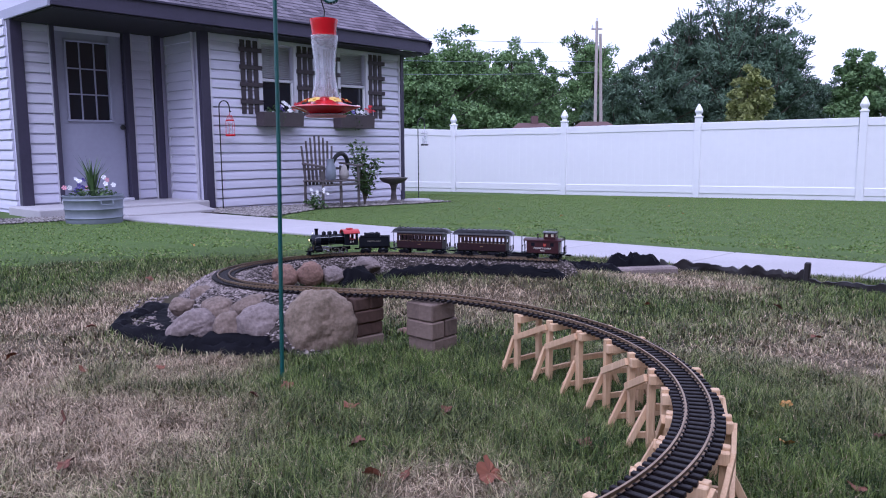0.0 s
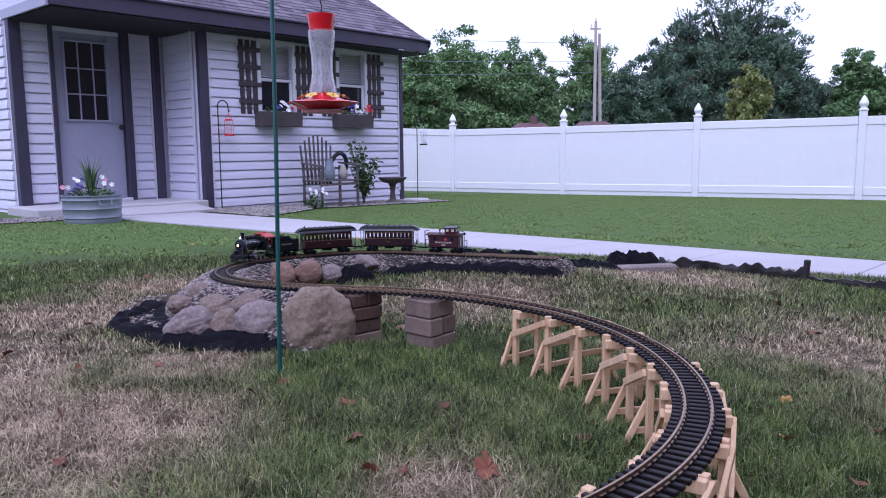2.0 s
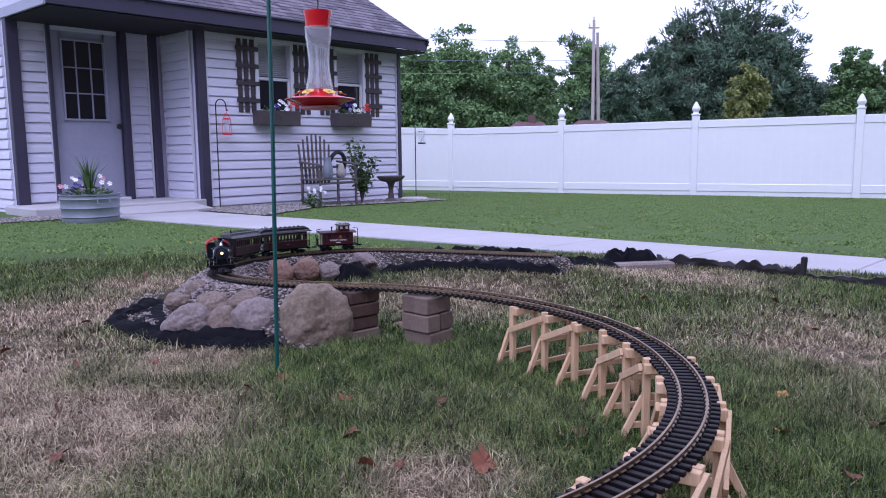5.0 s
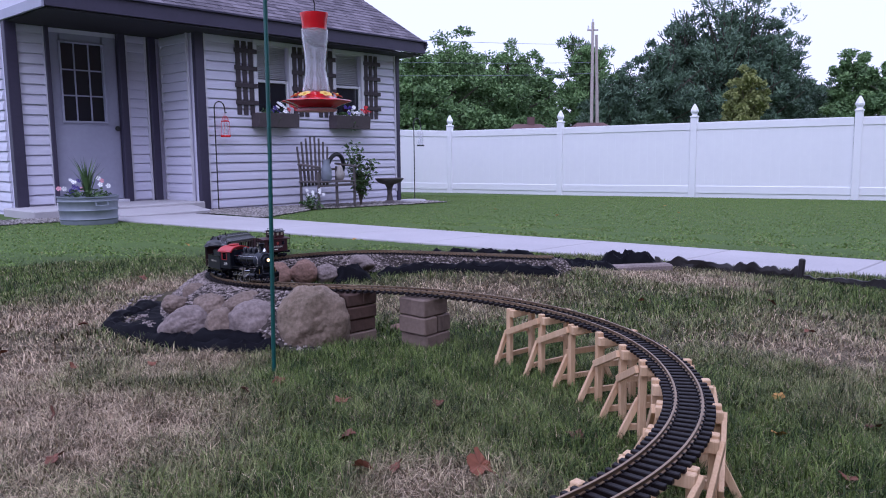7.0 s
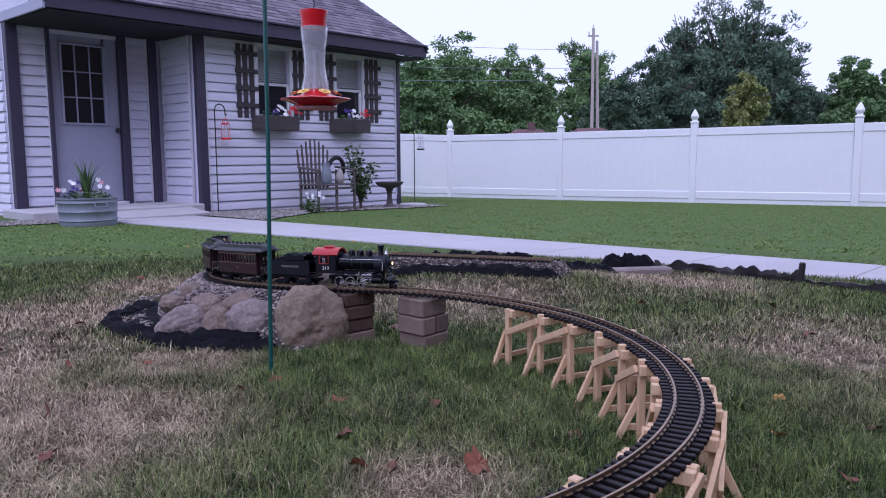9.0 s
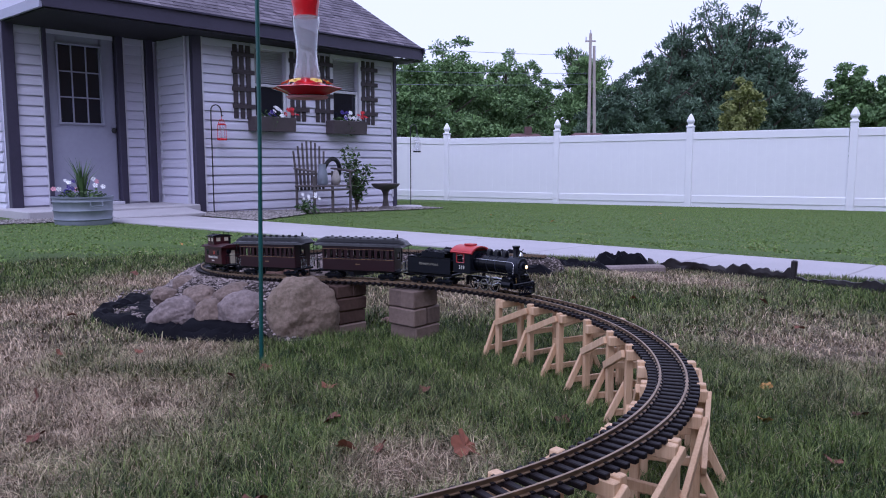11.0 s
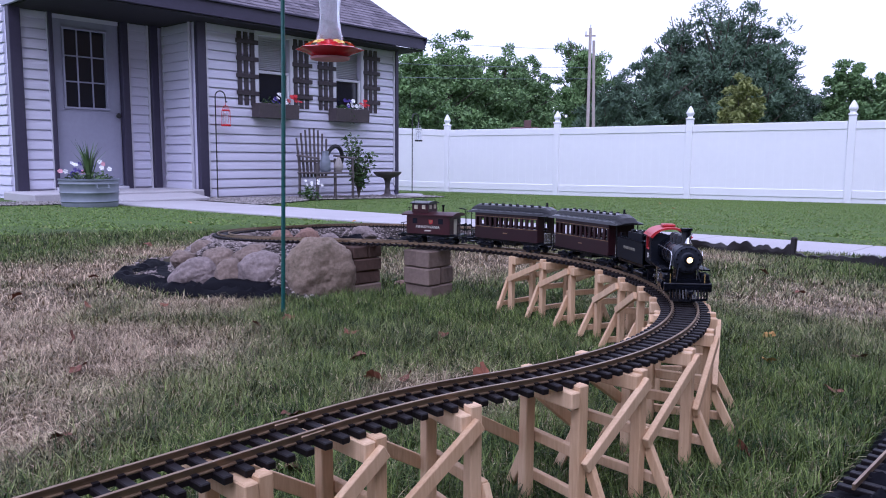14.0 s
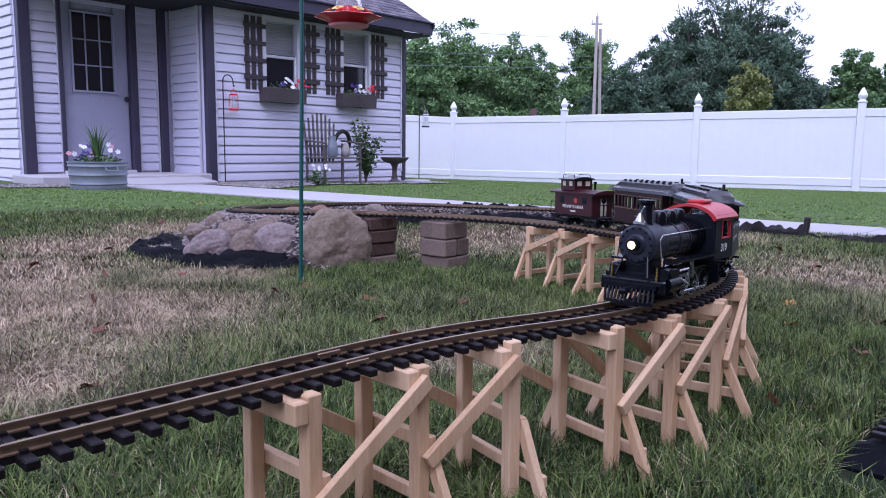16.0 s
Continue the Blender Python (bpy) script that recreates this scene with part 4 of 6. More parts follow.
def pebbles(name, label, material, count, place, size, seed):
    """Loose stones, joined: squashed, uneven little lumps."""
    r = np.random.RandomState(seed)
    base = np.array([(0, 0, 1), (0.9, 0, 0.2), (0.2, 0.85, 0.3), (-0.8, 0.4, 0.1), (-0.5, -0.75, 0.25), (0.4, -0.8, 0.1), (0, 0, -0.8)])
    tri = np.array([(0, 1, 2), (0, 2, 3), (0, 3, 4), (0, 4, 5), (0, 5, 1), (6, 2, 1), (6, 3, 2), (6, 4, 3), (6, 5, 4), (6, 1, 5)])
    p = place(r, count)
    n = len(p)
    s = size * r.uniform(0.5, 1.4, (n, 1)) * r.uniform(0.7, 1.2, (n, 3)) * (1, 1, 0.7)
    a = r.uniform(0, 6.28, n)
    v = base[None] * s[:, None] * r.uniform(0.75, 1.2, (n, 7, 1))
    c, q = np.cos(a)[:, None], np.sin(a)[:, None]
    v = np.stack([v[..., 0] * c - v[..., 1] * q, v[..., 0] * q + v[..., 1] * c, v[..., 2]], -1) + p[:, None]
    f = (tri[None] + 7 * np.arange(n)[:, None, None]).reshape(-1, 3)
    me = bpy.data.meshes.new(name)
    me.from_pydata(v.reshape(-1, 3).tolist(), [], f.tolist())
    me.materials.append(material)
    tagged(new(name, me), label, "gravel", kind="stuff")


def build_pebble_strip():
    def place(r, n):
        x, y = r.uniform(5.0, 9.1, n), r.uniform(7.3, 8.9, n)
        k = (y > np.clip(7.3 + 0.6 * (x - 5.1), 7.0, 8.12) + 0.06 * (wobble(x, y, 5) - 0.5)) & (x > walk_far(y) + 0.03)
        x, y = x[k], y[k]
        return np.c_[x, y, ground_z(x, y) + 0.014]
    pebbles("pebbles", "grey river pebble strip along the house wall", M_PEBBLE, 14000, place, 0.020, 5)

    def place2(r, n):
        x, y = r.uniform(1.6, 3.7, n), r.uniform(8.3, 8.92, n)
        return np.c_[x, y, ground_z(x, y) + 0.008]
    pebbles("pebbles", "grey river pebbles before the porch", M_PEBBLE, 2200, place2, 0.018, 6)
    bed = MB().box(4.2, 0.75, 0.02, pose(6.95, 8.57, -0.092, 0, 1.15, 0))
    solid("pebble_bed", bed, M_DIRT, "dark soil under the pebble strip", "soil", kind="structure")


def build_sky_blocker():
    """An added, unseen wall behind the viewer: it blocks low sky to darken the porch."""
    solid("rear_wall", MB().box(40, 0.4, 8.5, pose(2, -7, 4.0)), M_BRICKL, "added unseen tan wall that keeps low skylight off the porch", "wall", kind="structure")


# ---- the fence ----
def build_fence():
    f = thing("fence", "tall white vinyl privacy fence with pointed post caps", "fence")
    d = Vector((1.3, -8.63, 0)).normalized()
    corner, back = Vector((14.0, 12.36, 0)), Vector((-0.75, 0.66, 0))
    spots = [corner + back * k for k in (5.2, 2.6)] + [corner + d * 2.91 * k for k in range(9)]
    post = MB().box(0.127, 0.127, 1.60, pose(0, 0, 0.79), c=0.006).mesh("post", M_VINYL)
    cap = MB().box(0.15, 0.15, 0.035, pose(0, 0, 1.61), c=0.008).spin([(0.06, 1.625), (0.05, 1.66), (0.075, 1.70), (0.08, 1.73), (0.05, 1.80), (0.012, 1.865)], 14).mesh("post_cap", M_VINYL)
    for k, p in enumerate(spots):
        z = float(ground_z(p.x, p.y))
        q = spots[k + 1] if k + 1 < len(spots) else p + d
        ang = math.degrees(math.atan2(q.y - p.y, q.x - p.x))
        po = part("post", post, None, f, m=pose(p.x, p.y, z, 0, 0, ang))
        part("post_cap", cap, None, po, "pointed gothic post cap")
        if k + 1 < len(spots):
            L = (q - p).length - 0.127
            z2 = float(ground_z(q.x, q.y))
            tilt = math.degrees(math.atan2(z - z2, L))
            m = pose((p.x + q.x) / 2, (p.y + q.y) / 2, (z + z2) / 2, 0, 0, ang) @ pose(0, 0, 0, 0, tilt, 0)
            part("top_rail", MB().box(L, 0.05, 0.15, pose(0, 0, 1.42), c=0.008), M_VINYL, f, m=m)
            part("bottom_rail", MB().box(L, 0.05, 0.15, pose(0, 0, 0.16), c=0.008), M_VINYL, f, m=m)
            n = 16
            for i in range(n):
                w = L / n
                part("fence_board", MB().box(w - 0.0003, 0.022, 1.14, pose(-L / 2 + (i + 0.5) * w, 0, 0.785), c=0.0004), M_VINYL, f, m=m)
            part("kickboard", MB().box(L, 0.022, 0.09, pose(0, 0, 0.045)), M_VINYL, f, m=m)


# ---- distance ----
def build_tree(x, y, h, w, material, seed, label, spiky=0, low=0.12):
    """A tapered trunk with limbs, and a crown of clumps of single leaves round the limb ends."""
    r = random.Random(seed)
    h = h * 1.09 + 0.1
    z0 = float(ground_z(x, y))
    t = thing("tree", label, "tree", pose(x, y, z0), group="trees beyond the fence")
    wood = MB()
    wood.tube((0, 0, -0.2), (0.05 * w, 0, h * 0.45), 0.035 * h, 0.02 * h, 9).tube((0.05 * w, 0, h * 0.45), (0, 0, h * 0.9), 0.02 * h, 0.004 * h, 7)
    clumps = []
    limbs = int(18 + 2.2 * w)
    for k in range(limbs):
        q = low + (0.98 - low) * (k + r.random()) / limbs
        span = math.sin(math.pi * min(1, (q + 0.18) / 1.24)) ** 0.75
        reach = w / 2 * span * r.uniform(0.55, 1.22)
        a = k * 2.4 + r.uniform(-0.5, 0.5)
        tip = Vector((reach * math.cos(a), reach * math.sin(a), h * min(1.0, q * r.uniform(0.94, 1.05))))
        root = Vector((0.03 * w, 0, tip.z * 0.66))
        wood.tube(root, tip, 0.008 * h, 0.002 * h, 5)
        for i in range(6 if spiky else 8):
            f = 0.25 + 0.8 * i / 7 + r.uniform(-0.06, 0.06)
            c = root.lerp(tip, f) + Vector((r.gauss(0, 0.07), r.gauss(0, 0.07), r.gauss(0, 0.05))) * w
            clumps.append((*c, r.uniform(0.05, 0.105) * w ** 0.75 * 1.65 * (1.15 - 0.45 * f)))
    g = np.random.RandomState(seed)
    per = 125
    c = np.repeat(np.array(clumps), per, 0)
    n = len(c)
    u = g.normal(size=(n, 3))
    u = u / np.linalg.norm(u, axis=1, keepdims=True) * g.uniform(0.05, 1, (n, 1)) ** 0.6
    p = c[:, :3] + u * c[:, 3:] * (1.25, 1.25, 0.85)
    p[:, 2] -= 0.2 * c[:, 3] * (u[:, 0] ** 2 + u[:, 1] ** 2)
    # leaf sprays point outwards and up, sharp at their ends
    e = u * (1, 1, 0.6) + g.normal(size=(n, 3)) * 0.55 + (0, 0, 0.45 * spiky)
    e /= np.linalg.norm(e, axis=1, keepdims=True)
    f = np.cross(e, g.normal(size=(n, 3)))
    f /= np.linalg.norm(f, axis=1, keepdims=True)
    l = g.uniform(0.06, 0.14, (n, 1)) * (1.15 if spiky else 1.0)
    b = l * (0.30 if spiky else 0.5)
    verts = np.stack([p - e * l, p + f * b, p + e * l, p - f * b], 1).reshape(-1, 3)
    faces = np.arange(4 * n).reshape(-1, 4)
    part("trunk", wood, M_BARK, t)
    me = bpy.data.meshes.new("crown")
    me.from_pydata(verts.tolist(), [], faces.tolist())
    me.materials.append(material)
    part("crown", me, None, t)


def build_distance():
    rows = ((33.8, 29.9, 7.1, 7.6, 0), (28.7, 28.0, 5.8, 5.0, 0), (38.5, 29.1, 7.1, 6.4, 0), (38.3, 23.4, 7.3, 4.8, 2), (43.3, 29.8, 6.3, 5.0, 0), (45.1, 24.8, 6.4, 5.0, 1),
            (41.6, 16.9, 9.0, 9.4, 1), (37.7, 18.5, 6.0, 5.0, 1), (41.0, 18.7, 8.7, 4.6, 1), (34.3, 12.8, 4.3, 2.4, 3), (48.3, 15.3, 5.2, 4.8, 1), (44.4, 10.7, 5.6, 4.6, 0), (53.7, 15.2, 5.4, 5.4, 1),
            (42.9, 34.7, 7.0, 6.0, 0), (48.3, 9.3, 5.4, 4.4, 3), (39.0, 34.6, 6.6, 5.6, 0), (41.4, 14.2, 6.6, 4.6, 1), (50.0, 20.5, 6.0, 5.6, 1), (43.5, 8.0, 5.2, 4.2, 0), (35.9, 20.4, 4.6, 4.0, 1),
            (42.5, 16.0, 9.0, 5.2, 1), (36.5, 27.5, 4.6, 4.8, 0), (42.0, 14.6, 7.4, 4.4, 1), (41.0, 19.4, 7.6, 4.2, 1))
    mats = (M_CROWN, M_CROWND, M_CROWN, M_CROWNY)
    labels = ("broad green deciduous tree behind the fence", "tall dark green tree behind the fence", "slender open green tree behind the fence", "small yellow-green tree behind the fence")
    for k, (x, y, h, w, kind) in enumerate(rows):
        build_tree(x, y, h, w, mats[kind], 40 + k, labels[kind], int(kind in (1, 2)), 0.30 if kind == 2 else 0.04)
    for x, y, h, lean in ((31.5, 18.9, 6.5, 0.0), (32.0, 19.0, 6.0, 0.3)):
        z = float(ground_z(x, y))
        u = thing("utility_pole", "weathered wooden utility pole behind the fence", "pole", pose(x, y, z))
        part("pole", MB().tube((lean, 0, -0.1), (0, 0, h - z), 0.085, 0.065, 10), M_POLEW, u)
        if not lean:
            part("crossarm", MB().beam((-0.15, 0.2, h - z - 0.35), (0.15, -0.2, h - z - 0.35), 0.05, 0.07), M_POLEW, u)
            part("insulator", MB().tube((-0.12, 0.16, h - z - 0.32), (-0.12, 0.16, h - z - 0.15), 0.04, 0.03, 8), M_LTRIM, u)
            part("insulator", MB().tube((0, 0, h - z), (0, 0, h - z + 0.15), 0.035, 0.03, 8), M_LTRIM, u)
    for za, zb, sag, bx in ((5.5, 5.0, 0.12, 0), (4.7, 4.05, 0.12, 0), (4.2, 3.5, 0.12, 0)):
        w, a, b = MB(), Vector((31.5, 18.9, za)), Vector((15.0, 24.0, zb))
        pts = [a.lerp(b, i / 12) - Vector((0, 0, sag * 4 * (i / 12) * (1 - i / 12))) for i in range(13)]
        solid("overhead_wire", w.wire(pts, 0.008, 4), M_GALV, "thin grey overhead wire between poles", "wire", group="overhead wires")
    for x, y, w, z, ch in ((25.0, 17.9, 2.4, 1.72, True), (28.4, 17.1, 2.6, 1.82, False)):
        g = float(ground_z(x, y))
        h = thing("distant_house", "low neighbour house with a brown hipped roof", "house", pose(x, y, g, 0, 0, -42))
        t = z - g
        part("wall", MB().box(w * 0.9, 3.0, t - 0.7, pose(0, 0, (t - 0.7) / 2)), M_LTRIM, h)
        v = [(-w / 2, -1.7, t - 0.75), (w / 2, -1.7, t - 0.75), (w / 2, 1.7, t - 0.75), (-w / 2, 1.7, t - 0.75), (-w * 0.22, 0, t), (w * 0.22, 0, t)]
        part("roof", MB().add(v, [(0, 1, 5, 4), (1, 2, 5), (2, 3, 4, 5), (3, 0, 4), (3, 2, 1, 0)]), M_BROOF, h, "brown hipped shingle roof")
        if ch:
            part("chimney", MB().box(0.25, 0.25, 0.5, pose(w * 0.05, 0, t + 0.02)), M_BROOF, h)


# ---- the garden railway ----
GAUGE, RAIL_H, TIE_H = 0.047, 0.0085, 0.008


def sweep(prof, s0, s1, side, step=0.02):
    """A profile of (across, up) drawn along the track, side metres to its left."""
    mb, n, rows = MB(), len(prof), []
    for s in np.arange(s0, s1 + step / 2, step):
        p, h = on_track(s)
        l = Vector((-math.sin(h), math.cos(h), 0))
        rows.append([p + l * (side + a) + Vector((0, 0, b)) for a, b in prof])
    k = len(rows)
    mb.add([q for row in rows for q in row], [(j * n + i, j * n + (i + 1) % n, (j + 1) * n + (i + 1) % n, (j + 1) * n + i) for j in range(k - 1) for i in range(n)]
           + [tuple(range(n)), tuple(range((k - 1) * n, k * n))])
    return mb


def build_track():
    t = thing("railway_track", "brass-railed model railway track on dark brown sleepers", "track")
    prof = [(-0.0035, -RAIL_H), (0.0035, -RAIL_H), (0.0035, -RAIL_H + 0.0012), (0.0009, -RAIL_H + 0.002), (0.0009, -0.0025), (0.0019, -0.002), (0.0019, 0),
            (-0.0019, 0), (-0.0019, -0.002), (-0.0009, -0.0025), (-0.0009, -RAIL_H + 0.002), (-0.0035, -RAIL_H + 0.0012)]
    for side in (-1, 1):
        part("rail", sweep(prof, 0.0, 7.2, side * GAUGE / 2), M_RAIL, t, "tarnished brass rail")
    tie = MB().box(0.0105, 0.092, TIE_H, pose(0, 0, -RAIL_H - TIE_H / 2), c=0.0012)
    for s in (-1, 1):
        tie.box(0.006, 0.012, 0.003, pose(0, s * GAUGE / 2, -RAIL_H + 0.0012))
    tie = tie.mesh("sleeper", M_TIE)
    s = 0.02
    while s < 7.2:
        p, h = on_track(s)
        part("sleeper", tie, None, t, m=pose(*p, 0, 0, math.degrees(h)))
        s += 0.0228
    for side in (-1, 1):
        part("tie_strip", sweep([(-0.003, -RAIL_H - 0.006), (0.003, -RAIL_H - 0.006), (0.003, -RAIL_H - 0.001), (-0.003, -RAIL_H - 0.001)], 0.0, 7.2, side * GAUGE / 2), M_TIE, t)
    j = MB().box(0.03, 0.007, 0.007, None, c=0.001).mesh("rail_joiner", M_RAIL)
    for s in (0.9, 2.1, 3.3, 4.5, 5.93):
        for side in (-1, 1):
            p, h = on_track(s)
            part("rail_joiner", j, None, t, m=pose(*p, 0, 0, math.degrees(h)) @ pose(0, side * GAUGE / 2, -0.0055))


def build_second_track():
    t = thing("railway_track", "short stretch of model track laid low on black fabric", "track", pose(1.06, 0.265, 0.045, 0, 0, -2))
    for side in (-1, 1):
        part("rail", MB().box(1.8, 0.004, RAIL_H, pose(0.9, side * GAUGE / 2, 0)), M_RAIL, t)
    tie = MB().box(0.012, 0.092, TIE_H, pose(0, 0, -0.008), c=0.001).mesh("sleeper", M_TIE)
    for k in range(60):
        part("sleeper", tie, None, t, m=pose(0.03 * k + 0.01, 0, 0))
    cloth("landscape_fabric", "crumpled black fabric under the low track", [(0.99 + 0.1 * k, 0.266 - 0.004 * k) for k in range(20)], 0.075, 0.036, 61)


def cloth(name, label, spine, half, high, seed, rumple=1.0):
    """A crumpled strip of cloth draped along a line on the ground."""
    mb, n, m = MB(), 23, 10
    fine = []
    for a, b in zip(spine, spine[1:]):
        fine += [(a[0] + (b[0] - a[0]) * k / m, a[1] + (b[1] - a[1]) * k / m) for k in range(m)]
    k = len(fine)
    v = []
    for j, (x, y) in enumerate(fine):
        a, b = fine[max(0, j - 1)], fine[min(k - 1, j + 1)]
        dx, dy = b[0] - a[0], b[1] - a[1]
        q = math.hypot(dx, dy) or 1
        nx, ny = -dy / q, dx / q
        end = min(1, j / 5, (k - 1 - j) / 5)
        for i in range(n):
            u = 2 * i / (n - 1) - 1
            w = half * (1 + 0.35 * (noise.noise((x * 9, y * 9, seed)) if abs(u) > 0.5 else 0))
            px, py = x + nx * u * w, y + ny * u * w
            fold = 1 - 2.2 * abs(noise.noise((px * 12, py * 12, seed + 0.3)))
            crease = 1 - 2.4 * abs(noise.noise((px * 26 + 3, py * 26, seed)))
            h = high * max(0.02, (1 - abs(u) ** 2.6) * (0.62 + rumple * (0.50 * fold * abs(fold) + 0.26 * crease))) * (0.25 + 0.75 * end)
            v.append((px, py, float(ground_z(px, py)) + h + 0.004))
    f = [(j * n + i, j * n + i + 1, (j + 1) * n + i + 1, (j + 1) * n + i) for j in range(k - 1) for i in range(n - 1)]
    mb.add(v, f)
    # a skirt gives it a body down to the turf
    ring = [i for i in range(n)] + [j * n + n - 1 for j in range(1, k)] + [(k - 1) * n + i for i in range(n - 2, -1, -1)] + [j * n for j in range(k - 2, 0, -1)]
    c = len(mb.v)
    mb.v += [(v[i][0], v[i][1], v[i][2] - 0.03) for i in ring]
    mb.f += [(ring[i], ring[(i + 1) % len(ring)], c + (i + 1) % len(ring), c + i) for i in range(len(ring))]
    return solid(name, mb, M_FABRIC, label, "fabric", smooth=True)


def ribbon(spine, high, thick, seed):
    """A limp strip standing on its edge, its top sagging and its face buckled."""
    mb, v, m = MB(), [], 8
    fine = [(a[0] + (b[0] - a[0]) * k / m, a[1] + (b[1] - a[1]) * k / m) for a, b in zip(spine, spine[1:]) for k in range(m)] + [spine[-1]]
    for j, (x, y) in enumerate(fine):
        z = float(ground_z(x, y)) - 0.012
        top = high * (0.72 + 0.5 * noise.noise((x * 5, y * 5, seed)) + 0.34 * noise.noise((x * 23, y * 23, seed)))
        for q, o in ((0, 0), (0.35, 1.0), (0.7, -0.6), (1.0, 0.5)):
            w = o * 0.016 * noise.noise((x * 11, y * 11 + q * 3, seed + 5))
            v.append((x + w - thick / 2, y + w, z + top * q))
        for q, o in ((1.0, 0.5), (0.7, -0.6), (0.35, 1.0), (0, 0)):
            w = o * 0.016 * noise.noise((x * 11, y * 11 + q * 3, seed + 5))
            v.append((x + w + thick / 2, y + w, z + top * q))
    k = len(fine)
    return mb.add(v, [(j * 8 + i, j * 8 + (i + 1) % 8, (j + 1) * 8 + (i + 1) % 8, (j + 1) * 8 + i) for j in range(k - 1) for i in range(8)]
                  + [tuple(range(8)), tuple(range((k - 1) * 8, k * 8))])


def build_mound():
    """The gravel bank that carries the far bend of the track."""
    xs, ys = np.arange(1.2, 3.75, 0.025), np.arange(1.9, 3.75, 0.025)
    gx, gy = np.meshgrid(xs, ys)
    k = mound_h(gx, gy)
    some = LINE[(LINE_S <= 3.08)]
    top = np.zeros(gx.shape)
    near = np.full(gx.shape, 9.0)
    for px, py, pz, _ in some[::4]:
        d = np.hypot(gx - px, gy - py)
        top, near = np.where(d < near, pz, top), np.minimum(d, near)
    gz = ground_z(gx, gy) - 0.03 + (top - 0.016 + 0.03 - ground_z(gx, gy)) * k + 0.008 * (wobble(gx, gy, 23.0) - 0.5) * (k > 0.02) * (near > 0.06)
    n, m = len(xs), len(ys)
    i = np.arange(n * m).reshape(m, n)
    keep = (k[:-1, :-1] + k[1:, 1:]) > 0
    f = np.stack([i[:-1, :-1], i[:-1, 1:], i[1:, 1:], i[1:, :-1]], -1)[keep]
    me = bpy.data.meshes.new("gravel_bank")
    me.from_pydata(np.c_[gx.ravel(), gy.ravel(), gz.ravel()].tolist(), [], f.tolist())
    bm = bmesh.new()
    bm.from_mesh(me)
    bmesh.ops.delete(bm, geom=[v for v in bm.verts if not v.link_faces], context="VERTS")
    bm.to_mesh(me)
    bm.free()
    me.materials.append(M_DIRT)
    me.shade_smooth()
    tagged(new("gravel_bank", me), "banked grey-brown gravel bed under the bend", "gravel bank", kind="structure")

    def place(r, n):
        x, y = r.uniform(1.25, 3.6, n), r.uniform(1.95, 3.7, n)
        fx, fy = (x - xs[0]) / 0.025, (y - ys[0]) / 0.025
        xi, yi = fx.astype(int), fy.astype(int)
        fx, fy = fx - xi, fy - yi

        def lerp(g):
            return (g[yi, xi] * (1 - fx) + g[yi, xi + 1] * fx) * (1 - fy) + (g[yi + 1, xi] * (1 - fx) + g[yi + 1, xi + 1] * fx) * fy
        d, kk = lerp(near), lerp(k)
        ok = (kk > 0.03) & ~((d < 0.05) & (r.uniform(0, 1, n) < 0.75))
        z = lerp(gz) + np.where(d < 0.055, -0.003, 0.0025)
        return np.c_[x, y, z][ok]
    pebbles("gravel", "loose grey-brown crushed gravel round the track", M_GRAVEL, 62000, place, 0.0072, 8)

    def apron(r, n):
        x, y = r.uniform(1.3, 1.8, n), r.uniform(2.65, 3.4, n)
        d = off_track(x, y, 1.8, 2.9)
        k2 = (d > 0.28) & (d < 0.40 + 0.08 * (wobble(x, y, 20.0) - 0.5))
        return np.c_[x, y, np.full(n, 0.020)][k2]
    pebbles("gravel", "thin scatter of gravel on the black fabric", M_GRAVEL, 1500, apron, 0.008, 10)
    pebbles("gravel", "coarse grey gravel stones on the bank", M_GRAVEL, 5200, place, 0.0105, 9)


def rock_mesh(sx, sy, sz, seed, material, planes=10, round_off=8.0):
    """A worn field stone: a body cut by a few random flats, its edges rounded, with pits and lumps."""
    r = random.Random(seed)
    cuts = []
    for _ in range(planes):
        n = Vector((r.gauss(0, 1), r.gauss(0, 1), r.gauss(0, 0.9))).normalized()
        cuts.append((n, r.uniform(0.72, 1.02)))
    bm = bmesh.new()
    bmesh.ops.create_icosphere(bm, subdivisions=5, radius=1.0)
    for v in bm.verts:
        d = v.co.normalized()
        p = d * 1.3 + Vector((seed * 3.1, seed * 1.7, seed * 0.9))
        acc = 1.0
        for n, far in cuts:
            c = d.dot(n)
            if c > 0.05:
                acc += (c / far) ** round_off
        k = acc ** (-1.0 / round_off)
        pit = max(0.0, noise.noise(p * 5.3) - 0.25)
        k += 0.08 * noise.noise(p * 1.6) + 0.048 * noise.noise(p * 4) - 0.13 * pit + 0.012 * noise.noise(p * 11) + 0.006 * noise.noise(p * 24)
        q = d * k
        v.co = Vector((q.x * sx, q.y * sy, max(q.z, -0.8) * sz))
    me = bpy.data.meshes.new("boulder")
    bm.to_mesh(me)
    bm.free()
    me.materials.append(material)
    me.shade_smooth()
    return me


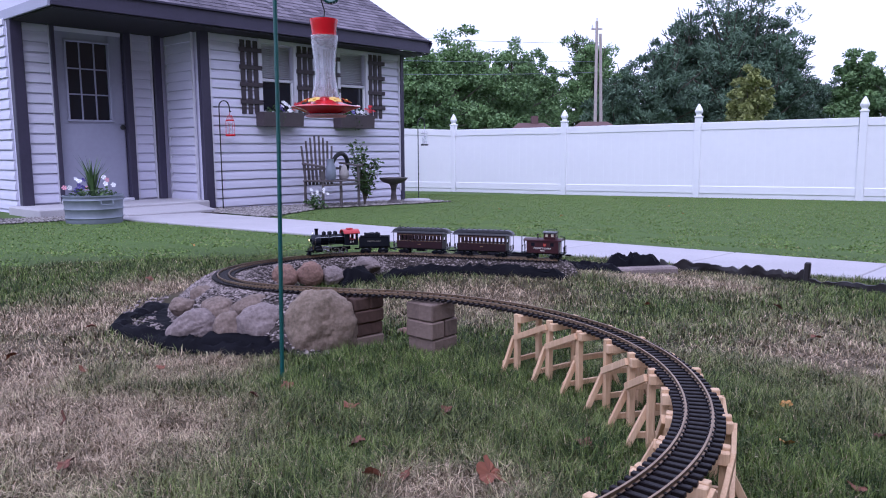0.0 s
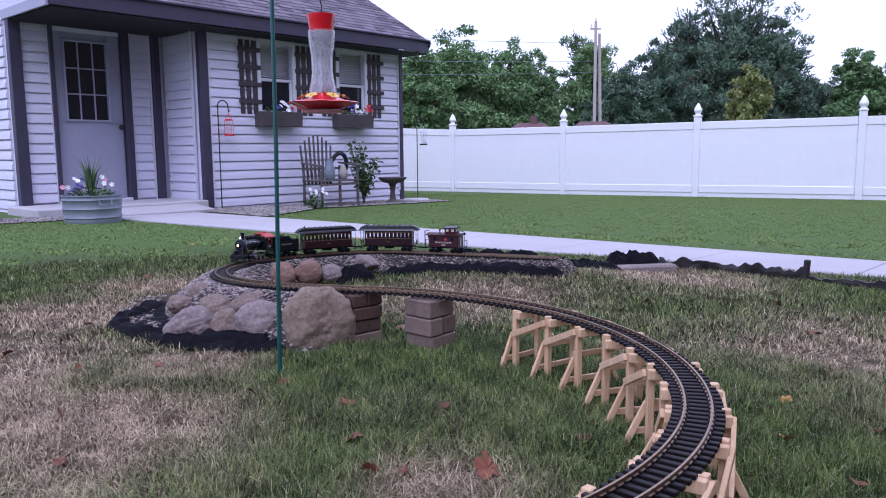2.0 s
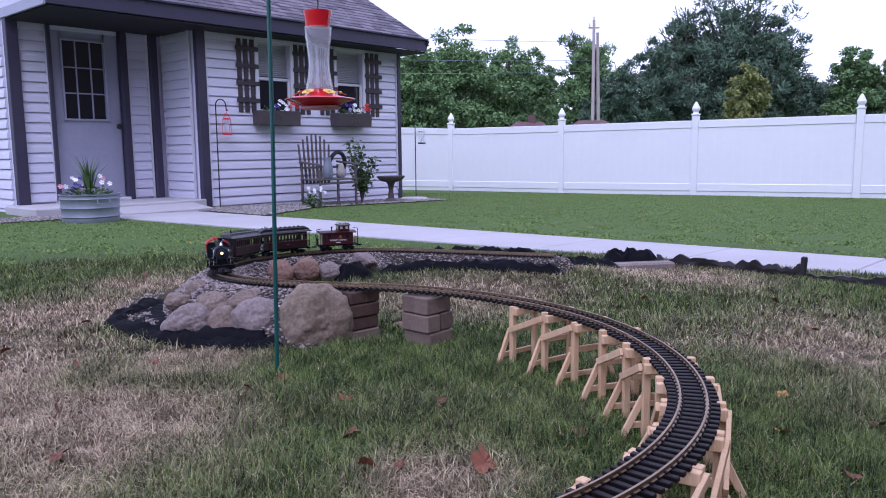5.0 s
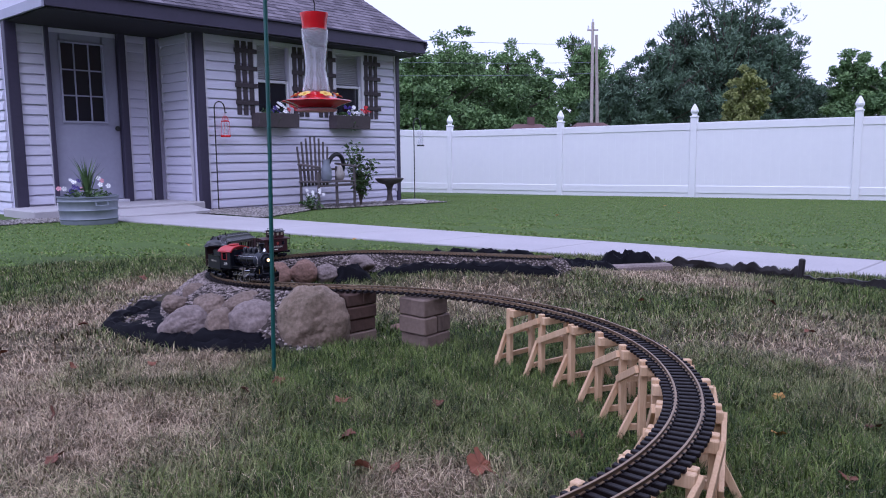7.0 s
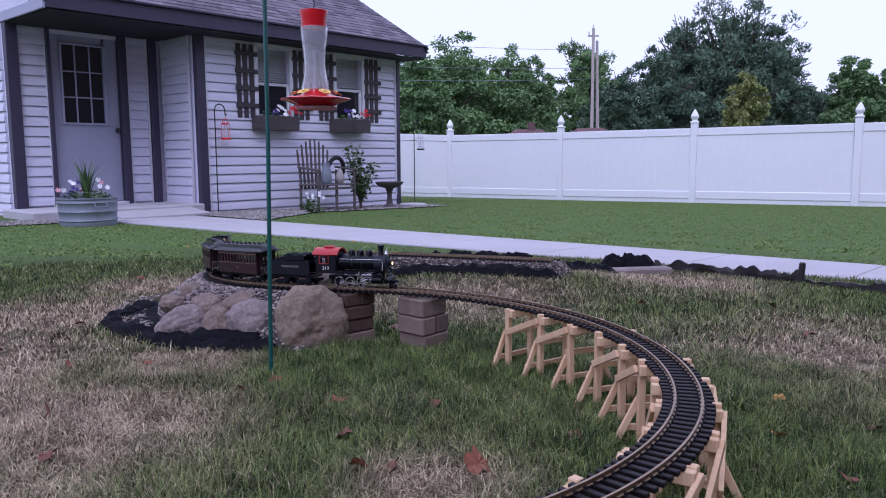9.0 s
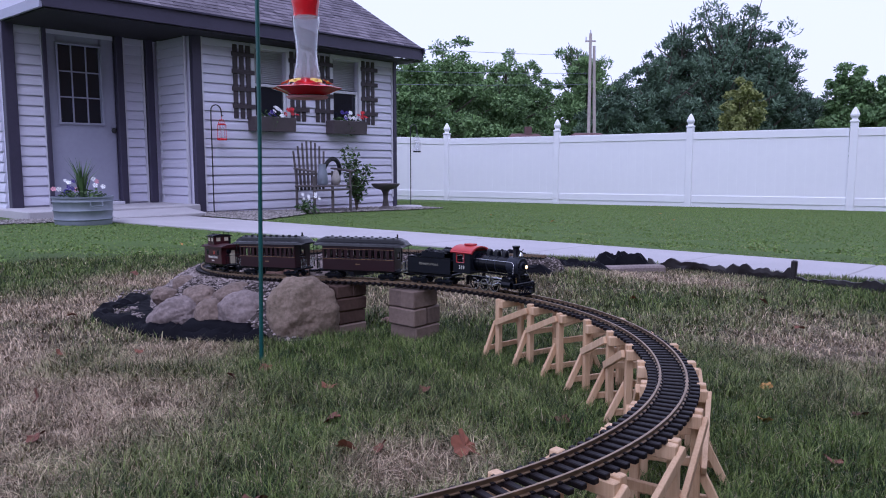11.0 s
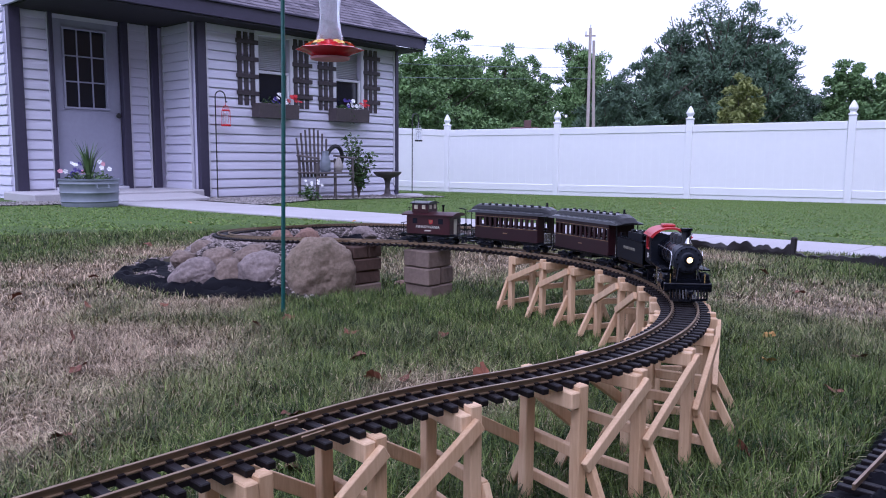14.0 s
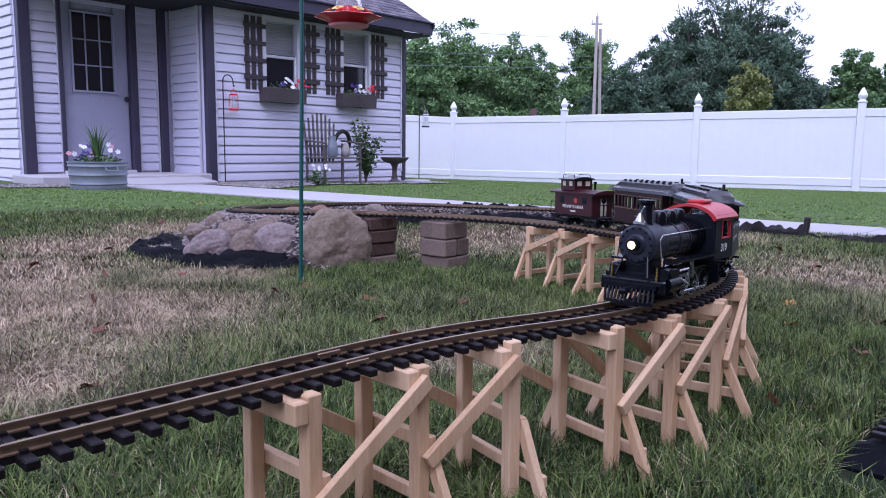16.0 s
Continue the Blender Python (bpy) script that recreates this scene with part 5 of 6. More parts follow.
def build_rocks():
    g = "rocks of the bank"
    rows = ((1.630, 2.135, 0.128, 0.105, 0.132, 0.100, 1, M_MOSSY, "large rough tan boulder with moss beside the brick pier", -33),
            (1.515, 2.325, 0.096, 0.075, 0.080, 0.085, 2, M_ROCKG, "grey flat-faced stone in the rock bank", -28),
            (1.445, 2.415, 0.056, 0.060, 0.070, 0.072, 3, M_ROCK, "tan wedge-shaped stone in the rock bank", -45),
            (1.400, 2.575, 0.098, 0.070, 0.072, 0.060, 4, M_ROCKG, "pale rounded stone at the foot of the bank", -30),
            (1.500, 2.570, 0.076, 0.062, 0.064, 0.108, 5, M_ROCK, "grey-brown domed stone in the rock bank", -20),
            (1.560, 2.430, 0.090, 0.050, 0.052, 0.125, 6, M_ROCK, "brown long stone high in the bank", -40),
            (1.660, 2.345, 0.052, 0.050, 0.050, 0.142, 7, M_ROCK, "brown stone behind the boulder", -25),
            (1.500, 2.830, 0.052, 0.050, 0.042, 0.088, 8, M_ROCK, "dark brown stone at the outer bend", -10),
            (1.590, 2.830, 0.055, 0.045, 0.045, 0.118, 16, M_ROCK, "tan stone in the gravel of the outer bend", -33),
            (1.740, 2.245, 0.050, 0.045, 0.040, 0.130, 14, M_ROCKG, "grey stone under the track", 10),
            (2.26, 3.20, 0.050, 0.070, 0.060, 0.075, 9, M_ROCKR, "reddish slab stone inside the bend", 70),
            (2.36, 3.14, 0.055, 0.070, 0.065, 0.075, 10, M_ROCKR, "rusty brown stone inside the bend", 50),
            (2.47, 3.10, 0.060, 0.060, 0.050, 0.06, 11, M_ROCKG, "grey stone inside the bend", 30),
            (2.72, 3.09, 0.065, 0.075, 0.045, 0.085, 12, M_ROCKG, "pale grey stone inside the bend", 20),
            (2.01, 2.36, 0.03, 0.06, 0.022, 0.02, 13, M_ROCKR, "small flat brown stone in the grass", 20))
    for x, y, sx, sy, sz, z, seed, mat, label, rot in rows:
        ob = new("boulder", rock_mesh(sx * 1.0, sy * 1.05, sz * 1.08, seed, mat))
        ob.matrix_basis = pose(x, y, z - 0.12 * sz, 0, 0, rot)
        tagged(ob, label, "stone", g)
    solid("boulder", rock_mesh(0.035, 0.03, 0.022, 15, M_ROCKR), None, "small reddish stone behind the pier", "stone", pose(1.98, 2.08, 0.008), group=g)


def build_fabric():
    cloth("landscape_fabric", "crumpled black landscape fabric at the foot of the rock bank", [(1.66, 3.26), (1.50, 3.14), (1.37, 3.05), (1.29, 2.94), (1.30, 2.76), (1.325, 2.6), (1.36, 2.45), (1.40, 2.30), (1.46, 2.20), (1.53, 2.17)], 0.045, 0.045, 51, 0.75)
    cloth("landscape_fabric", "flat black fabric under loose gravel at the outer bend", [(1.66, 3.28), (1.56, 3.18), (1.47, 3.04), (1.42, 2.90), (1.40, 2.76)], 0.10, 0.018, 57)
    cloth("landscape_fabric", "black fabric tucked under the front stones", [(1.37, 2.50), (1.40, 2.38), (1.45, 2.27), (1.52, 2.19)], 0.05, 0.095, 52, 0.12)
    cloth("landscape_fabric", "folded black fabric over the inner bank", [(2.50, 3.09), (2.60, 3.05), (2.70, 3.0)], 0.065, 0.10, 53, 0.4)
    cloth("landscape_fabric", "black fabric heaped along the far track", [(2.72, 2.99), (2.85, 2.93), (2.93, 2.83), (3.01, 2.66), (3.09, 2.47), (3.17, 2.28), (3.26, 2.18)], 0.045, 0.05, 54, 0.75)
    cloth("landscape_fabric", "long black fabric folds beside the walk", [(3.20, 2.66), (3.34, 2.52), (3.5, 2.46), (3.66, 2.4), (3.8, 2.33), (3.95, 2.25)], 0.085, 0.06, 55, 0.7)
    cloth("landscape_fabric", "black fabric bundle at the walk's edge", [(3.98, 2.40), (4.08, 2.31), (4.16, 2.23), (4.24, 2.13)], 0.075, 0.10, 56, 0.7)
    cloth("landscape_fabric", "low dark fabric behind the far rails", [(3.06, 3.20), (3.18, 3.04), (3.32, 2.84), (3.48, 2.66), (3.66, 2.52)], 0.05, 0.10, 58, 0.5)
    e = thing("lawn_edging", "loose crumpled dark edging strip along the walk", "edging")
    part("strip", ribbon([(4.24, 2.16), (4.29, 2.02), (4.32, 1.86), (4.33, 1.70), (4.32, 1.56), (4.31, 1.44), (4.29, 1.36)], 0.105, 0.016, 3), M_EDGING, e)
    part("stake", MB().box(0.03, 0.03, 0.15, pose(4.285, 1.345, 0.005, 3), c=0.006), M_EDGING, e)
    part("strip", ribbon([(4.28, 1.33), (4.27, 1.2), (4.22, 1.02), (4.15, 0.85), (4.06, 0.65), (4.0, 0.4), (3.95, 0.1)], 0.08, 0.022, 8), M_EDGING, e)
    solid("concrete_block", MB().box(0.42, 0.09, 0.06, pose(4.02, 2.17, -0.025, 0, 0, -38), c=0.01), M_ROCKG, "grey concrete block beside the fabric", "block")


def build_piers():
    """Dry-stacked paver piers under the track."""
    for x, y, rot, mat, base, label in ((1.772, 2.095, -6, M_BRICK, True, "dark brown paver pier under the track, on a grey block"), (1.866, 1.835, 2, M_BRICKL, False, "tan paver pier under the track in the grass")):
        p = thing("brick_pier", label, "pier", pose(x, y, 0, 0, 0, rot), group="paver piers")
        r = random.Random(int(x * 100))
        z = 0.0
        for k in range(4 if base else 3):
            h = 0.046 if base else 0.0605
            m = M_BRICKL if base and k == 0 else mat
            two = k % 2 == 0
            for i in range(2):
                o = (i - 0.5) * 0.064
                br = MB().box(0.120 if two else 0.062, 0.062 if two else 0.124, h - 0.0025, None, c=0.004)
                part("brick", br, m, p, m=pose(0 if two else o, o if two else 0, z + h / 2, r.uniform(-0.6, 0.6), 0, r.uniform(-4, 4)) @ pose(r.uniform(-0.005, 0.005), r.uniform(-0.005, 0.005), 0))
            z += h


def build_trestle():
    t = thing("trestle", "raw pine trestle of braced bents under the track", "trestle")
    post = MB().box(0.0185, 0.0185, 1.0, pose(0, 0, 0.5), c=0.0015)
    half, top = 0.049, 0.0
    frames = []
    for k in range(15):
        s = 3.964 + 0.1445 * k + (0.02 if k in (10, 12, 13, 14) else 0)
        p, h = on_track(s)
        m = pose(p.x, p.y, 0, 0, 0, math.degrees(h))
        zt = p.z - RAIL_H - TIE_H
        frames.append((m, zt))
        r = random.Random(100 + k)
        cap = part("bent", MB().box(0.015, 0.118, 0.022, pose(0.0165, 0, zt - 0.0115), c=0.0015), M_PINE, t, "raw pine cap beam", m=m)
        for s_ in (-1, 1):
            ph = zt + 0.004 + r.uniform(-0.003, 0.006)
            part("post", MB().box(0.0165, 0.0165, ph + 0.02, pose(0, s_ * half, ph / 2 - 0.01, r.uniform(-0.8, 0.8)), c=0.0015), M_PINE, cap)
            part("batter", MB().beam((-0.014, s_ * (half + 0.002), 0.108 + r.uniform(-0.006, 0.006)), (-0.014, s_ * (half + 0.062), -0.012), 0.0145, 0.010, up=(1, 0, 0), c=0.001), M_PINE, cap)
        part("rung", MB().box(0.010, 0.112, 0.0155, pose(-0.0135, 0, 0.112 + r.uniform(-0.004, 0.004), r.uniform(-1.5, 1.5)), c=0.001), M_PINE, cap)
        part("rung", MB().box(0.009, 0.17, 0.0145, pose(-0.0238, 0, 0.045 + r.uniform(-0.006, 0.006), r.uniform(-2, 2)), c=0.001), M_PINE, cap)
    for k in range(len(frames) - 1):
        (ma, za), (mb_, zb) = frames[k], frames[k + 1]
        for side in (-1, 1):
            o = side * (half + 0.0135)
            up = (k % 2 == 0) if k < 6 else True
            a, b = ma @ Vector((0, o, 0.10)), mb_ @ Vector((0, o, zb - 0.012))
            if k >= 6 and side > 0:
                a, b = mb_ @ Vector((0, o, 0.10)), ma @ Vector((0, o, za - 0.012))
            if (k < 6 and side < 0 and k not in (0, 1, 3, 4)) or (k == 11 and side > 0):
                continue
            if k < 6:
                a, b = mb_ @ Vector((0, o, zb - 0.012)), ma @ Vector((0, o, 0.12))
            part("brace", MB().beam(a, b, 0.017, 0.009, up=(ma.to_3x3() @ Vector((0, 1, 0))), c=0.001), M_PINE, t, "diagonal pine brace")


def build_feeder():
    x, y = 1.333, 1.935
    k = thing("garden_pole", "dark green steel feeder pole stuck in the lawn", "pole", pose(x, y, 0))
    d = Vector((1.425 - x, 1.83 - y, 0))
    rod = MB().tube((-0.012, 0.008, -0.05), (0, 0, 0.7), 0.0065, n=10).tube((0, 0, 0.7), (0.004, -0.003, 1.36), 0.0065, n=10)
    arc = [Vector((0.004, -0.003, 1.36))]
    for i in range(13):
        a = math.pi * i / 12
        arc.append(Vector((0, 0, 1.36)) + d * (0.5 - 0.5 * math.cos(a)) + Vector((0, 0, 0.10 * math.sin(a))))
    arc += [Vector((d.x, d.y, 1.22))]
    for i in range(10):
        a = math.pi * (1 + i / 9)
        arc.append(Vector((0, 0, 1.125)) + d * (1 + 0.16 * (1 + math.cos(a)) - 0.32 * 0) + Vector((0, 0, 0.022 * math.sin(a))))
    part("rod", rod, M_GREENP, k)
    part("hook", MB().wire(arc, 0.006, 8), M_GREENP, k, "curved green steel hook")
    f = thing("bird_feeder", "red and clear glass hummingbird feeder hanging from the pole", "bird feeder", pose(1.425, 1.83, 0.79))
    part("hanger", MB().wire([(0, 0, 0.262), (0.004, 0.0, 0.29), (-0.012, 0.0, 0.33), (0, 0, 0.345)], 0.0018, 6), M_IRON, f)
    part("cap", MB().spin([(0.010, 0.220), (0.034, 0.220), (0.036, 0.245), (0.040, 0.262), (0.040, 0.266), (0.012, 0.266)], 26), M_RED, f, "translucent red cap", smooth=True)
    outer = [(0.036, 0.046), (0.039, 0.055), (0.032, 0.085), (0.0285, 0.115), (0.031, 0.155), (0.036, 0.195), (0.0375, 0.222)]
    inner = [(r - 0.0025, z) for r, z in outer[::-1]]
    part("bottle", MB().spin(outer + inner, 26, None, 0.02, 8), M_GLASS, f, "waisted clear glass bottle", smooth=True)
    part("base", MB().spin([(0.02, 0.004), (0.052, 0.004), (0.070, 0.013), (0.092, 0.020), (0.097, 0.0225), (0.090, 0.0255), (0.062, 0.029), (0.038, 0.038), (0.034, 0.050), (0.02, 0.050)], 64, None, 0.05, 8), M_RED, f, "scalloped red feeding tray", smooth=True)
    part("tray_foot", MB().spin([(0.02, -0.006), (0.055, -0.006), (0.06, 0.0), (0.02, 0.001)], 30), M_PINKP, f, "pale drip tray under the base", smooth=True)
    for i in range(6):
        a = i * math.pi / 3 + 0.3
        fl = MB()
        flower(fl, 0, 0, 0, 0.017, (25, 0), 6)
        fl.spin([(0.004, -0.002), (0.005, 0.004), (0.002, 0.006)], 8)
        part("feeding_port", fl, M_YEL, f, "yellow flower-shaped feeding port", m=pose(0.058 * math.cos(a), 0.058 * math.sin(a), 0.039, 0, 0, math.degrees(a) + 90))


def build_leaves():
    spots = ((1.11, 1.37, 1), (1.18, 1.035, 3), (2.02, 0.72, 2), (0.73, 2.04, 1), (1.27, 1.57, 0), (1.065, 1.163, 0), (1.45, 0.98, 0), (1.155, 1.84, 0), (1.02, 1.216, 0), (1.12, 2.29, 0),
             (0.86, 2.79, 0), (1.94, 0.48, 0), (1.22, 3.02, 0), (3.03, 1.63, 0), (3.67, 2.58, 2), (1.40, 1.355, 0), (1.26, 1.83, 0), (1.75, 0.633, 2), (1.14, 0.468, 1), (0.95, 2.45, 0),
             (1.6, 0.45, 0), (0.6, 0.95, 0), (0.75, 1.15, 0), (0.42, 1.35, 0), (2.4, 2.35, 2), (2.9, 0.9, 0), (3.4, 1.2, 0), (1.9, 3.9, 0), (0.62, 1.75, 0), (2.6, 4.2, 0), (2.9, 5.2, 2), (4.0, 4.6, 2), (7.5, 5.0, 2), (9.0, 4.2, 2), (8.0, 6.3, 2), (10.5, 5.1, 2))
    r = random.Random(77)
    for x, y, k in spots:
        mb = MB()
        n, rad = 22, 0.021 * (1.55 if k == 3 else 1) * r.uniform(0.8, 1.15)
        v = [(0, 0, 0)]
        for i in range(n):
            a = 2 * math.pi * i / n
            q = rad * (0.62 + 0.38 * abs(math.cos(2.5 * a)) + r.uniform(-0.1, 0.1))
            v.append((q * math.cos(a), q * math.sin(a), 0.35 * rad * (math.sin(2 * a + 1) * 0.6 + r.uniform(0, 0.5))))
        up = [(a, b, c + 0.0012) for a, b, c in v]
        mb.add(up, [(0, i, i % n + 1) for i in range(1, n + 1)])
        mb.add(v, [(0, i % n + 1, i) for i in range(1, n + 1)])
        z = float(ground_z(x, y)) + 0.026
        solid("fallen_leaf", mb, M_YLEAF if k == 2 else M_DEADLEAF, "curled yellow leaf on the grass" if k == 2 else "curled dead brown leaf on the grass", "leaf",
              pose(x, y, z, r.uniform(-35, 35), r.uniform(-35, 35) - (40 if k == 1 else 0), r.uniform(0, 360)), group="fallen leaves")


# ---- the train: each vehicle runs along +x, rail top at z = 0 ----
def bogie(parent, x, r=0.0105, gap=0.034):
    b = part("bogie", MB().box(0.058, 0.012, 0.010, pose(0, 0.030, 0.013), c=0.002).box(0.058, 0.012, 0.010, pose(0, -0.030, 0.013), c=0.002).box(0.014, 0.06, 0.008, pose(0, 0, 0.016)), M_LOCO, parent, "black truck frame", m=pose(x, 0, 0))
    for dx in (-gap / 2, gap / 2):
        mb = MB()
        for s in (-1, 1):
            mb.tube((dx, s * 0.0205, r), (dx, s * 0.0255, r), r, n=16).tube((dx, s * 0.018, r), (dx, s * 0.0205, r), r + 0.0018, n=16)
        part("wheelset", mb.tube((dx, -0.02, r), (dx, 0.02, r), 0.002, n=6), M_SMOKE, b)


def coupler(parent, x):
    part("coupler", MB().box(0.03, 0.010, 0.008, pose(x, 0, 0.022), c=0.002), M_LOCO, parent)


def build_loco():
    e = thing("locomotive", "black model steam locomotive with a red cab roof", "locomotive")
    part("frame", MB().box(0.20, 0.026, 0.016, pose(0.0, 0, 0.030), c=0.002).box(0.012, 0.094, 0.018, pose(0.120, 0, 0.028), c=0.002).box(0.03, 0.09, 0.006, pose(0.100, 0, 0.040)), M_LOCO, e)
    part("boiler", MB().tube((-0.06, 0, 0.084), (0.075, 0, 0.084), 0.0265, n=28).tube((-0.062, 0, 0.084), (-0.040, 0, 0.084), 0.0285, n=28), M_LOCO, e, "glossy black boiler", smooth=True)
    part("smokebox", MB().tube((0.072, 0, 0.084), (0.112, 0, 0.084), 0.0285, n=28).tube((0.112, 0, 0.084), (0.116, 0, 0.084), 0.0275, 0.024, n=28).tube((0.116, 0, 0.084), (0.119, 0, 0.084), 0.015, 0.012, n=20), M_SMOKE, e, "dark graphite smokebox", smooth=True)
    riv = MB()
    for k in range(14):
        a = 2 * math.pi * k / 14
        riv.box(0.003, 0.003, 0.003, pose(0.1155, 0.0225 * math.cos(a), 0.084 + 0.0225 * math.sin(a)))
    part("rivets", riv, M_LOCO, e)
    part("saddle", MB().box(0.035, 0.04, 0.03, pose(0.09, 0, 0.052), c=0.003), M_LOCO, e)
    for x in (-0.02, -0.055):
        part("boiler_band", MB().tube((x + 0.045, 0, 0.084), (x + 0.048, 0, 0.084), 0.0272, n=28), M_SMOKE, e)
    lamp = part("headlight", MB().tube((0.118, 0, 0.084), (0.130, 0, 0.084), 0.0085, n=20), M_LOCO, e, "round headlight, lit")
    part("lens", MB().spin([(0.006, 0), (0.0045, 0.002), (0.002, 0.003)], 18, pose(0.1298, 0, 0.084, 0, 90, 0)), M_LAMP, lamp, "warm glowing lens", smooth=True)
    part("smokestack", MB().spin([(0.013, 0.108), (0.0095, 0.114), (0.0095, 0.138), (0.012, 0.141), (0.012, 0.145), (0.008, 0.145)], 20, pose(0.090, 0, 0)), M_LOCO, e, smooth=True)
    for x, s in ((0.048, 1.0), (0.016, 1.1), (-0.016, 1.0)):
        part("dome", MB().spin([(0.013 * s, 0.104), (0.0115 * s, 0.112), (0.0115 * s, 0.121), (0.008 * s, 0.127), (0.002, 0.129)], 18, pose(x, 0, 0)), M_LOCO, e, smooth=True)
    part("bell", MB().spin([(0.007, 0.116), (0.0045, 0.122), (0.002, 0.127)], 12, pose(0.108, 0.0, 0)).box(0.003, 0.018, 0.004, pose(0.108, 0, 0.114)).tube((0.108, 0.0, 0.126), (0.112, 0.008, 0.137), 0.0012, n=5), M_STEEL, e, "bright bell and whistle", smooth=True)
    for s in (-1, 1):
        part("running_board", MB().box(0.15, 0.018, 0.003, pose(0.02, s * 0.040, 0.060)), M_LOCO, e)
        part("handrail", MB().wire([(-0.06, s * 0.030, 0.098), (0.098, s * 0.031, 0.098), (0.105, s * 0.030, 0.09), (0.105, s * 0.0335, 0.062)], 0.0011, 6), M_STEEL, e, "bright wire handrail")
        part("cylinder", MB().tube((0.070, s * 0.038, 0.030), (0.106, s * 0.038, 0.030), 0.0125, n=18).box(0.034, 0.018, 0.018, pose(0.088, s * 0.038, 0.045), c=0.003), M_LOCO, e, smooth=True)
        part("piston_rod", MB().tube((0.03, s * 0.040, 0.030), (0.072, s * 0.040, 0.030), 0.0016, n=6).box(0.010, 0.006, 0.012, pose(0.040, s * 0.040, 0.030)).box(0.045, 0.003, 0.004, pose(0.05, s * 0.040, 0.0385)), M_STEEL, e, "bright piston rod and slide bar")
        part("valve_gear", MB().wire([(0.075, s * 0.043, 0.047), (0.035, s * 0.043, 0.047), (0.030, s * 0.043, 0.022), (0.058, s * 0.043, 0.034)], 0.0018, 6).box(0.005, 0.004, 0.028, pose(0.022, s * 0.043, 0.046, 0, 12), c=0.001), M_STEEL, e)
        part("step", MB().box(0.002, 0.014, 0.030, pose(-0.075, s * 0.038, 0.028)), M_LOCO, e)
        part("marker", MB().tube((0.118, s * 0.034, 0.037), (0.118, s * 0.034, 0.055), 0.0016, 0.0012, n=6), M_BRASS, e)
        part("brace_rod", MB().tube((0.112, s * 0.016, 0.075), (0.126, s * 0.024, 0.040), 0.0013, n=6), M_LOCO, e)
    # cab with window openings
    x0, x1, w, zb, zt = -0.135, -0.062, 0.041, 0.050, 0.118
    cab = MB()
    for s in (-1, 1):
        cab.box(x1 - x0, 0.003, 0.032, pose((x0 + x1) / 2, s * w, zb + 0.016)).box(x1 - x0, 0.003, 0.008, pose((x0 + x1) / 2, s * w, zt - 0.004))
        for x in (x0 + 0.007, x1 - 0.012):
            cab.box(0.014 if x < -0.1 else 0.024, 0.003, 0.029, pose(x, s * w, zb + 0.046))
    cab.box(0.003, 2 * w, 0.068, pose(x1, 0, (zb + zt) / 2)).box(x1 - x0, 2 * w, 0.004, pose((x0 + x1) / 2, 0, zb))
    cab_ob = part("cab", cab, M_LOCOG, e, "dark grey-black cab with open side windows")
    for s in (-1, 1):
        for y, z, a, b in ((0, 0.0815, 0.034, 0.0018), (0, 0.1095, 0.034, 0.0018), (-0.0165, 0.0955, 0.0018, 0.029), (0.0165, 0.0955, 0.0018, 0.029)):
            part("window_frame", MB().box(a, 0.0045, b, pose(-0.1045 + y, s * w, z)), M_CABRED, cab_ob)
        letters("cab_number", "319", 0.017, M_LETTER, cab_ob, pose(-0.098, s * (w + 0.0017), 0.066, 90, 0, 0 if s < 0 else 180), "pale cab number")
    roof = MB()
    prof = [(-0.048, 0.114)] + [(0.048 * math.sin(a), 0.104 + 0.030 * math.cos(a)) for a in np.linspace(-1.25, 1.25, 13)] + [(0.048, 0.114)]
    low = [(0.90 * a, b - 0.004) for a, b in prof[::-1]]
    roof.prism(prof + low, 0.092, pose(-0.100, 0, 0, 0, 0, 90))
    rf = part("cab_roof", roof, M_CABRED, e, "bright red arched cab roof", smooth=True)
    part("roof_hatch", MB().box(0.034, 0.028, 0.006, pose(-0.098, 0, 0.1365), c=0.002), M_CABRED, rf)
    # cowcatcher of slats
    pilot = part("pilot", MB().box(0.010, 0.080, 0.006, pose(0.128, 0, 0.028)), M_LOCO, e, "black slatted cowcatcher")
    part("pilot_rim", MB().beam((0.132, -0.036, 0.0055), (0.146, 0, 0.0055), 0.004, 0.005).beam((0.146, 0, 0.0055), (0.132, 0.036, 0.0055), 0.004, 0.005), M_LOCO, pilot)
    for k in range(13):
        y = (k - 6) * 0.006
        part("slat", MB().beam((0.130, y, 0.027), (0.146 - abs(y) * 0.38, y, 0.0055), 0.0026, 0.003), M_LOCO, pilot)
    coupler(e, 0.138)
    wheels = []
    for x in (-0.055, -0.014, 0.027):
        for s in (-1, 1):
            r = 0.0185
            spin = part("driver", MB().tube((0, -0.0025, 0), (0, 0.0025, 0), 0.0045, n=10), M_LOCO, e, "spoked black driving wheel with a bright rim", m=pose(x, s * 0.0265, r))
            rim = [(r * math.cos(a), r * math.sin(a)) for a in np.linspace(0, 2 * math.pi, 25)]
            t = MB()
            for (a, b), (c, d) in zip(rim, rim[1:]):
                t.add([(a, -0.003, b), (c, -0.003, d), (c, 0.003, d), (a, 0.003, b), (a * 0.84, -0.003, b * 0.84), (c * 0.84, -0.003, d * 0.84), (c * 0.84, 0.003, d * 0.84), (a * 0.84, 0.003, b * 0.84)],
                      [(0, 1, 2, 3), (4, 5, 6, 7), (0, 1, 5, 4), (3, 2, 6, 7)])
            part("tyre", t, M_STEEL, spin, "bright steel tyre")
            sp = MB()
